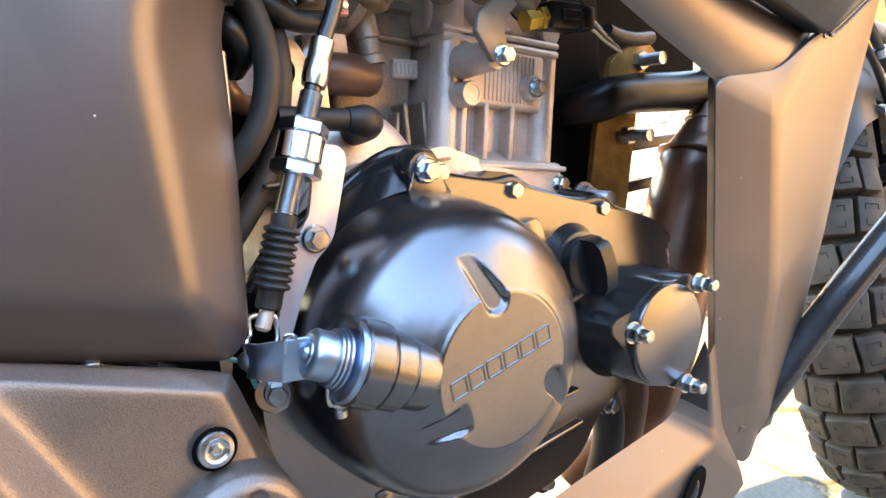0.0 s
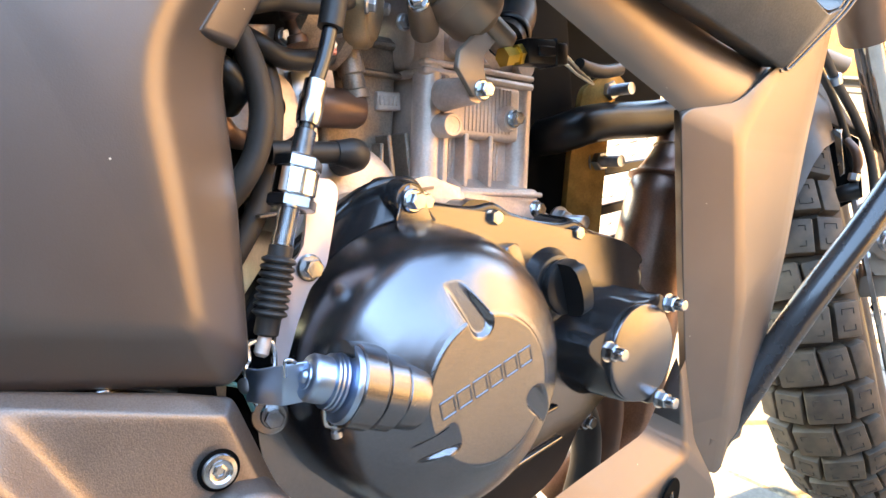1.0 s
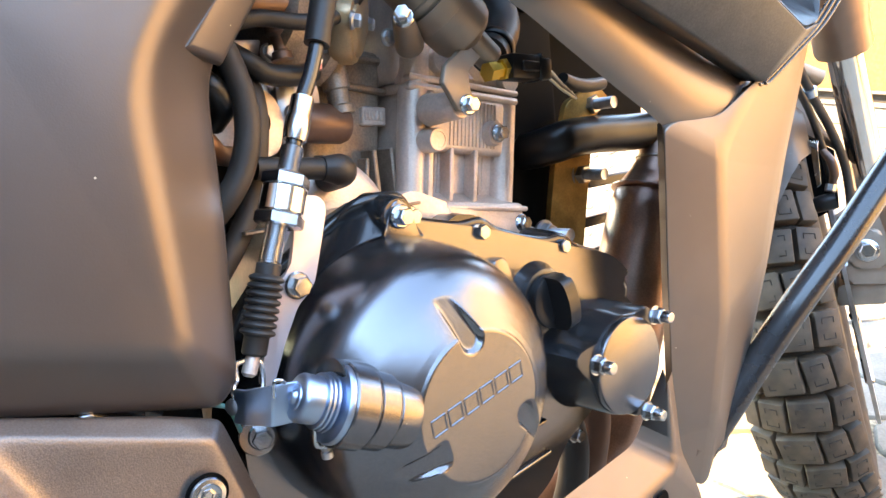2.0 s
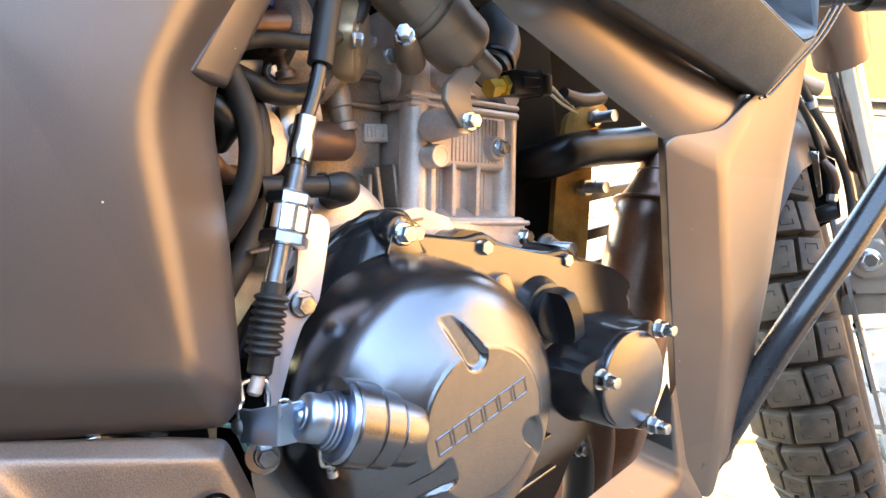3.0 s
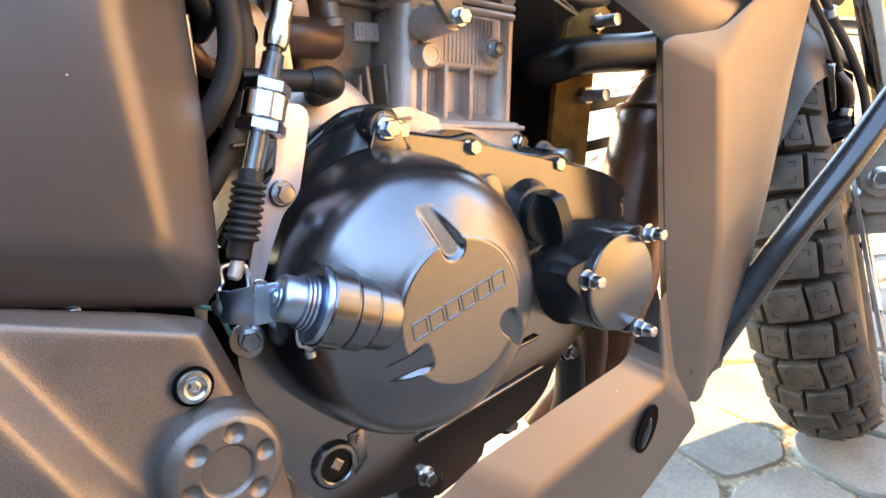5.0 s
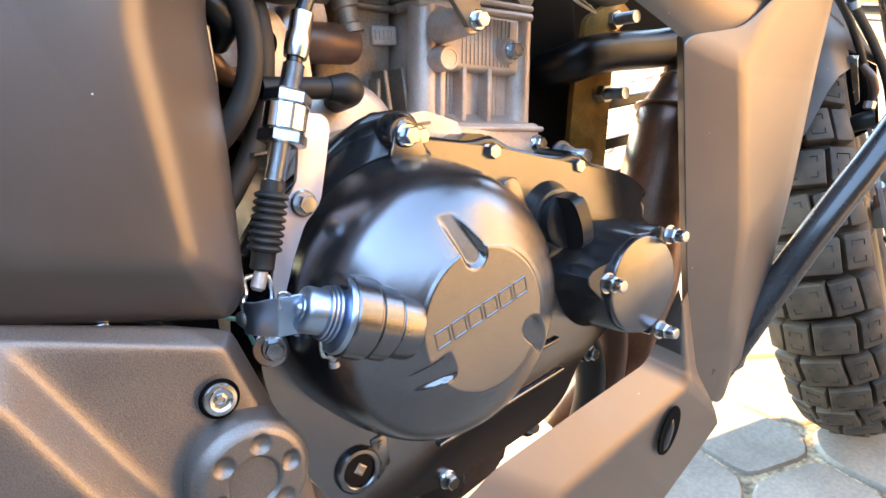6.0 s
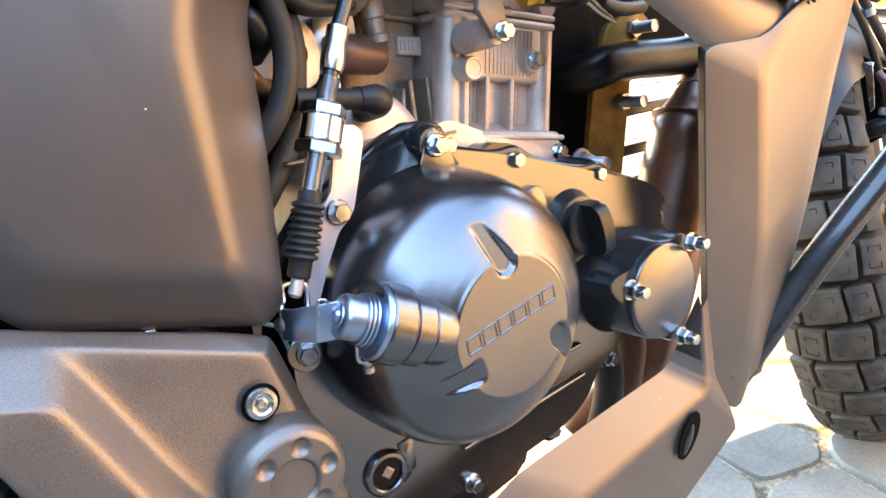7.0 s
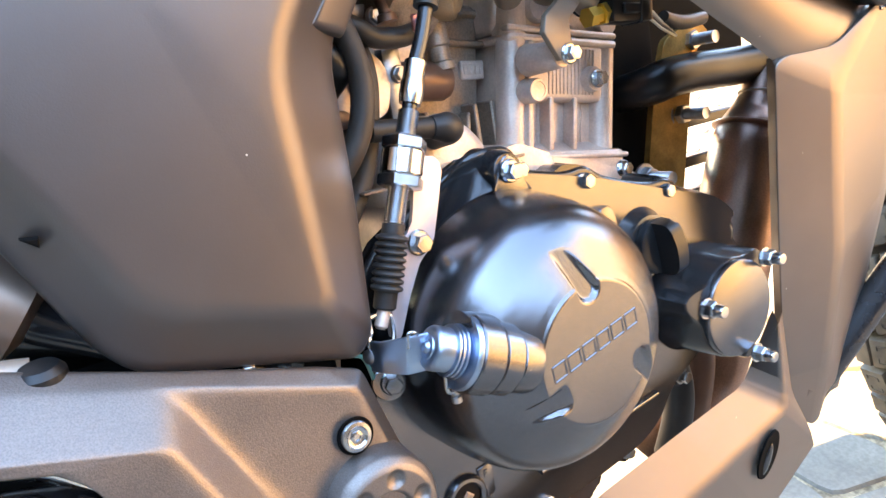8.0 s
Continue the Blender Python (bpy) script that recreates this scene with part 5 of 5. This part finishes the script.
part("line_fitting", tube([(-0.215, -0.0835, 0.2230), (-0.220, -0.0900, 0.2080), (-0.215, -0.0905, 0.1920), (-0.205, -0.0860, 0.1800)], [0.004, 0.0055, 0.0055, 0.004], 12), BROWN_TUBE, fork, "brown brake line fitting")
part("fitting_nut", lathe([(0.0065, 0), (0.0065, 0.008), (0.0050, 0.0095), (0, 0.0095)], sides=6), STEEL, fork, "", axis((-0.212, -0.0850, 0.1800), (-0.2, 0.4, -1)))
part("line_clamp", tube([(-0.205, -0.058, 0.1560), (-0.215, -0.070, 0.1590), (-0.215, -0.086, 0.1600)], [0.009, 0.0105, 0.0105], 16), PLASTIC, fork, "black rubber line clamp")
QZ = Matrix.Rotation(radians(90), 4, "Z")
cal = part("brake_caliper", moved(slab([(-0.076, 0.116), (-0.100, 0.128), (-0.129, 0.126), (-0.136, 0.062), (-0.134, 0.028), (-0.078, 0.036)], 0.132, 0.02, 0.006, 3, 0.006), QZ), CAL, bike, "grey cast brake caliper", MW)
part("pad_cover", moved(slab([(-0.066, 0.0345), (-0.128, 0.0270), (-0.117, 0.0), (-0.060, 0.006)], 0.122, 0.03, 0.004, 2, 0.004), QZ), CAL, cal)
part("bridge", moved(slab([(-0.084, 0.102), (-0.128, 0.106), (-0.130, 0.052), (-0.086, 0.056)], 0.138, 0.12, 0.004, 3, 0.012), QZ), CAL, cal)
part("caliper_bolt", join(lathe([(0.0150, 0), (0.0150, 0.002), (0.0130, 0.0034), (0, 0.0034)], 32), lathe([(0.0100, 0.003), (0.0100, 0.010), (0.0086, 0.0115), (0, 0.0115)], sides=6)), ZINC, cal, "bright caliper bolt", axis((-0.137, -0.1077, 0.0786), (-1, -0.1, 0.05)))
part("guard_wire", tube([(-0.10, -0.130, 0.040), (-0.105, -0.150, 0.046), (-0.105, -0.153, 0.034), (-0.10, -0.138, 0.030)], 0.002, 8), PLASTIC, cal)
part("pad_pin", lathe([(0.005, 0), (0.005, 0.012), (0, 0.012)], 14), ZINC, cal, "", axis((-0.12, -0.075, -0.01), (-0.9, -0.2, -0.3)))
fen = bmesh.new()
rows = []
for k in range(15):
    row = []
    for j in range(13):
        s = -1 + 2 * j / 12
        a0 = 155 - 20 * max(0.0, -s) ** 1.5
        a = radians(a0 + (40 - a0) * k / 14)
        rad = 0.345 + 0.012 * (1 - s * s) - 0.028 * max(0.0, abs(s) - 0.75) / 0.25
        row.append(fen.verts.new((rad * math.cos(a), 0.072 * s, rad * math.sin(a))))
    rows.append(row)
for a, b in zip(rows, rows[1:]):
    for j in range(12):
        fen.faces.new((a[j], a[j + 1], b[j + 1], b[j]))
bmesh.ops.solidify(fen, geom=fen.faces[:], thickness=0.004)
fender = part("front_mudguard", fen, BRONZE_LIGHTENED, bike, "matt bronze front mudguard", MW)
part("mudguard_wing", shell([(-0.165, -0.064, 0.335), (-0.150, -0.083, 0.276), (-0.142, -0.1000, 0.2180), (-0.160, -0.069, 0.2470), (-0.170, -0.060, 0.290)], [[0, 1, 3, 4], [1, 2, 3]], (0.004, 0.003, 0), 0.0, 0.001, 2), BRONZE_LIGHTENED, fender)
part("fork_brace", tube([(-0.10, -0.10, 0.315), (-0.13, -0.05, 0.352), (-0.14, 0.0, 0.366), (-0.13, 0.05, 0.352), (-0.10, 0.10, 0.315)], 0.011, 10), CAL, fender)

wheel = tagged(empty("front_wheel"), "front wheel with a chunky dusty tyre and brake disc")
wheel.parent = bike
wheel.matrix_local = MW
MY = Matrix.Rotation(radians(90), 4, "X")
prof = []
for k in range(17):
    a = math.pi * k / 16
    prof.append((0.263 + 0.039 * max(0.0, math.sin(a)) ** 0.85, -HW * 0.93 * math.cos(a)))
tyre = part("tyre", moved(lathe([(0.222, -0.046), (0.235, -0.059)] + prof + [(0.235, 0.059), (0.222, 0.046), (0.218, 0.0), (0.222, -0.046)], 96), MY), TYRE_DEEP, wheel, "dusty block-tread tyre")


def block(w, l, h):
    """A tread block with a sipe cut near each corner."""
    bms = [box(-l / 2, l / 2, -w / 2, w / 2, -h, 0.0, 0.0025, 2)]
    return join(*bms)


BLOCKS = {w: mesh_of("tread_block", block(w, 0.0415, 0.020), TYRE) for w in (0.045, 0.030, 0.021)}
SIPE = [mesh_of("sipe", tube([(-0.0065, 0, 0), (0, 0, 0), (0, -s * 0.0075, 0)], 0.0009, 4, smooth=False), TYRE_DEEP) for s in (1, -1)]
ROWS_A = [(-0.0600, 0.021), (-0.0315, 0.030), (0.0110, 0.045), (0.0540, 0.030)]
count = 38
for k in range(count):
    flip = -1 if k % 2 else 1
    a = 2 * math.pi * k / count
    for y, w in ROWS_A:
        y *= flip
        c = y / 0.088
        rr = R - 0.088 * (1 - math.cos(c))
        m = Matrix.Rotation(-a, 4, "Y") @ Matrix.Translation((0, 0.088 * math.sin(c), rr)) @ Matrix.Rotation(-c, 4, "X") @ Matrix.Rotation(radians(4 * flip), 4, "Z")
        again("tread_block", BLOCKS[w], tyre, "", m)
        if w > 0.025 and 2 < k < 15:
            for sx, sy in ((1, 1), (1, -1), (-1, 1), (-1, -1)):
                again("sipe", SIPE[sx * sy < 0], tyre, "", m @ Matrix.Translation((sx * 0.0125, sy * (w * 0.5 - 0.008), 0.0)) @ Matrix.Rotation(0.0 if sx > 0 else math.pi, 4, "Z"))
part("rim", moved(lathe([(0.218, -0.050), (0.226, -0.054), (0.230, -0.050), (0.212, -0.03), (0.205, 0.0), (0.212, 0.03), (0.230, 0.050), (0.226, 0.054), (0.218, 0.050), (0.195, 0.02), (0.195, -0.02), (0.218, -0.050)], 72), MY), PLASTIC, wheel, "black wheel rim")
for k in range(5):
    part("spoke", tube([(0, 0.0, 0.03), (0.01, 0.0, 0.12), (0.0, 0.0, 0.205)], [0.018, 0.013, 0.011], 10), PLASTIC, wheel, "", Matrix.Rotation(radians(72 * k), 4, "Y"))
part("hub", moved(lathe([(0.0, -0.085), (0.018, -0.085), (0.022, -0.06), (0.040, -0.05), (0.040, 0.05), (0.022, 0.06), (0.018, 0.085), (0.0, 0.085)], 32), MY), PLASTIC, wheel)
dn = 60
bm = bmesh.new()
loops = []
for y in (-0.080, -0.075):
    for r0, wave in ((0.150, 0.002), (0.200, 0.003)):
        loops.append([bm.verts.new(((r0 + wave * math.sin(10 * 2 * math.pi * k / dn)) * math.cos(2 * math.pi * k / dn), y, (r0 + wave * math.sin(10 * 2 * math.pi * k / dn)) * math.sin(2 * math.pi * k / dn))) for k in range(dn)])
for a, b in ((0, 1), (2, 3), (0, 2), (1, 3)):
    for k in range(dn):
        q = (k + 1) % dn
        bm.faces.new((loops[a][k], loops[a][q], loops[b][q], loops[b][k]))
disc = part("brake_disc", bm, DISC, wheel, "steel wave brake disc")
for k in range(5):
    part("disc_carrier", tube([(0, -0.077, 0.03), (0.02, -0.0775, 0.152)], 0.006, 8, smooth=False), DISC, disc, "", Matrix.Rotation(radians(72 * k), 4, "Y"))

# ---- the rest of the machine, above and behind the view ----
# unseen tank, widened to block light from above the engine
part("fuel_tank", moved(tube([(0.02, 0, 0.86), (0.20, 0, 0.93), (0.42, 0, 0.98), (0.62, 0, 0.95)], [0.09, 0.15, 0.18, 0.13], 20), Matrix.Translation((0, 0.0, 0)) @ Matrix.Diagonal((1, 1.22, 1, 1))), BRONZE, bike, "bronze fuel tank")
part("seat", moved(tube([(-0.75, 0, 0.90), (-0.4, 0, 0.86), (-0.1, 0, 0.82), (0.08, 0, 0.84)], [0.09, 0.12, 0.12, 0.08], 16), Matrix.Translation((0, 0.0, 0)) @ Matrix.Diagonal((1, 1.1, 1, 1))), REST, bike, "black vinyl seat")
# unseen cowl and hand guards, sized to cast the shadow edge ahead
part("headlamp_cowl", moved(tube([(0.62, 0, 0.96), (0.78, 0, 0.98), (0.96, 0, 0.96), (1.10, 0, 0.88)], [0.16, 0.18, 0.15, 0.06], 20), Matrix.Diagonal((1, 1.5, 1.1, 1))), BRONZE, bike, "bronze headlamp cowl")
part("handlebar", tube([(0.52, -0.46, 1.10), (0.62, -0.30, 1.13), (0.66, -0.05, 1.10), (0.70, 0.20, 1.13), (0.62, 0.36, 1.10)], 0.014, 12), BAR, bike, "black handlebar")
for y in (1, -1):
    part("hand_guard", loft([[(0.50, y * 0.44, 1.02), (0.60, y * 0.46, 1.02), (0.70, y * 0.42, 1.03), (0.76, y * 0.32, 1.05)], [(0.50, y * 0.45, 1.10), (0.61, y * 0.48, 1.10), (0.72, y * 0.43, 1.10), (0.78, y * 0.32, 1.10)], [(0.50, y * 0.44, 1.17), (0.60, y * 0.46, 1.18), (0.70, y * 0.41, 1.17), (0.75, y * 0.32, 1.15)]], 0.005), PLASTIC, bike, "black plastic hand guard")
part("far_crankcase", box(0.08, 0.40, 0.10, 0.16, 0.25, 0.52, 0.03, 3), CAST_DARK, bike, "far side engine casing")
rear = tagged(empty("rear_wheel", I4), "black rear wheel with block tyre")
rear.parent = bike
rear.matrix_local = Matrix.Translation((-0.42, -0.03, 0.268))
part("tyre", moved(lathe([(0.20, -0.05)] + [(0.27 + 0.055 * math.sin(math.pi * k / 12) ** 0.8, -0.07 * math.cos(math.pi * k / 12)) for k in range(13)] + [(0.20, 0.05), (0.20, -0.05)], 64), MY), TYRE_DEEP, rear)
part("hub", moved(lathe([(0.0, -0.06), (0.19, -0.03), (0.19, 0.03), (0.0, 0.06)], 32), MY), PLASTIC, rear)
part("swingarm", tube([(0.04, 0.10, 0.40), (-0.2, 0.11, 0.36), (-0.42, 0.11, 0.325)], 0.025, 12), BLACK_GLOSS, bike, "black swingarm")
part("side_stand", tube([(0.05, 0.13, 0.30), (0.08, 0.24, 0.13), (0.09, 0.30, 0.055)], 0.012, 12), BLACK_GLOSS, bike, "black side stand")

# dark blocks added to keep stray sun off the engine and exhaust
part("rear_sun_block", box(-0.16, 0.078, -0.150, 0.13, 0.25, 0.485, 0.015, 2), SHADE_BLACK, bike, "dark block added at the rear frame to stop stray sun")
part("tank_sun_block", box(0.20, 0.62, -0.06, 0.14, 0.665, 0.86, 0.02, 2), SHADE_BLACK, bike, "dark block added under the tank to keep sun off the exhaust")

# ---- ground, paving, walls ----
bm = bmesh.new()
s = 400.0
f = bm.faces.new([bm.verts.new(p) for p in ((-s, -s, 0), (s, -s, 0), (s, s, 0), (-s, s, 0))])
ground = part("ground", bm, JOINT, None)
ground.location.z = -0.008
tagged(ground, "sandy soil bed under the paving", "ground", kind="structure")
wall = part("hoarding_wall", join(box(6.45, 6.5, -1.2, 12, 0.285, 2.6, 0.0, 1)), OSB, None)
tagged(wall, "orange strand board hoarding on a low base", "wall", kind="structure")
# unseen wall added to give the covers golden reflections
turn = Matrix.Translation((6.4, -1.6, 0)) @ Matrix.Rotation(radians(-138), 4, "Z")
side_wall = part("gold_reflector_wall", join(box(2.2, 5.0, -0.05, 0.0, 0.0, 2.1, 0.0, 1)), OSB_REFLECT, None, "", turn)
tagged(side_wall, "unseen strand board wall added to reflect gold onto the bike", "wall", kind="structure")
base = part("wall_base", join(box(6.38, 6.55, -1.2, 12, -0.01, 0.155, 0.01, 1), box(6.36, 6.55, -1.2, 12, 0.156, 0.192, 0.004, 1), box(6.37, 6.55, -1.2, 12, 0.262, 0.284, 0.004, 1)), KERB, None)
tagged(base, "low pale concrete base below the hoarding", "wall", kind="structure")
band = part("wall_band", box(6.43, 6.54, -1.2, 12, 0.193, 0.261, 0.0, 1), PLASTER, None)
tagged(band, "dark recessed band in the wall base", "wall", kind="structure")
# out of view, added to control what the right-hand facets reflect
east = part("unseen_wall_east", box(-0.2, 2.2, -0.25, 0.0, -0.01, 5.0, 0.0, 1), CREAM, None, "", Matrix.Translation((6.44, -1.22, 0)) @ Matrix.Rotation(radians(-123), 4, "Z") @ Matrix.Diagonal((1.3, 1, 1, 1)))
tagged(east, "unseen tall ochre wall added for reflections in the frame", "wall", kind="structure")
# unseen block added and sized for the shadow over bike and paving
west = part("unseen_shade_wall", join(box(-9, -6, 2.1, 2.97, -0.01, 7.6, 0.0, 1), box(-8.9, -6.05, -14, 2.099, -0.01, 6.5, 0.0, 1)), PLASTER, None)
tagged(west, "unseen tall block with a raised end, added to shade the yard", "wall", kind="structure")
# out of view, added as a warm bounce for the engine side
warm_wall = part("unseen_warm_wall", box(3.6, 14, -7.6, -7.0, -0.01, 9.0, 0.0, 1), CREAM, None)
tagged(warm_wall, "unseen tall ochre wall added for warm reflections and fill", "wall", kind="structure")
# out of view, added so the side panel reflects something dark
shade_wall = part("unseen_dark_wall", box(-1.8, 2.0, -3.4, -3.2, -0.01, 2.45, 0.0, 1), PLASTER, None)
tagged(shade_wall, "unseen dark wall added to darken the side panel's reflections", "wall", kind="structure")

pavement = tagged(new("pavement"), "irregular grey paving stones with sandy joints", "paving", kind="structure")
rng = random.Random(5)
P0 = 0.185
seeds = {}
for i in range(-14, 25):
    for j in range(-14, 19):
        seeds[(i, j)] = Vector((0.5 + P0 * (i + 0.5 * (j % 2)) + rng.uniform(-0.22, 0.22) * P0, 0.1 + P0 * 0.87 * j + rng.uniform(-0.2, 0.2) * P0))


def cell(i, j):
    """The stone's outline: the part of the plane nearest to its seed."""
    c = seeds[(i, j)]
    poly = [c + Vector((dx, dy)) for dx, dy in ((-0.3, -0.3), (0.3, -0.3), (0.3, 0.3), (-0.3, 0.3))]
    for di in range(-2, 3):
        for dj in range(-2, 3):
            o = seeds.get((i + di, j + dj))
            if o is None or (di == 0 and dj == 0):
                continue
            mid, nrm = (c + o) / 2, (o - c).normalized()
            mid = mid - nrm * 0.0055
            out = []
            for k in range(len(poly)):
                a, b = poly[k], poly[(k + 1) % len(poly)]
                da, db = (a - mid).dot(nrm), (b - mid).dot(nrm)
                if da <= 0:
                    out.append(a)
                if da * db < 0:
                    out.append(a + (b - a) * (da / (da - db)))
            poly = out
    return c, poly


def stone(i, j):
    c, poly = cell(i, j)
    top = rng.uniform(-0.003, 0.003)
    pts = rounded(poly, 0.022, 2)
    bm = bmesh.new()
    lo = [bm.verts.new((p.x, p.y, -0.03)) for p in pts]
    md = [bm.verts.new((p.x, p.y, top - 0.007)) for p in pts]
    hi = [bm.verts.new((c.x + (p.x - c.x) * 0.95, c.y + (p.y - c.y) * 0.95, top)) for p in pts]
    for a, b in ((lo, md), (md, hi)):
        for k in range(len(pts)):
            q = (k + 1) % len(pts)
            bm.faces.new((a[k], a[q], b[q], b[k]))
    bm.faces.new(hi)
    return bm


far = []
for (i, j), c in seeds.items():
    if not (-13 < i < 24 and -13 < j < 18):
        continue
    if 0.45 < c.x < 2.5 and -0.35 < c.y < 1.35:
        part("paving_stone", stone(i, j), STONE, pavement, sharp=50)
    else:
        far.append(stone(i, j))
tagged(part("paving_rest", join(*far), STONE, pavement, sharp=50), kind="stuff")
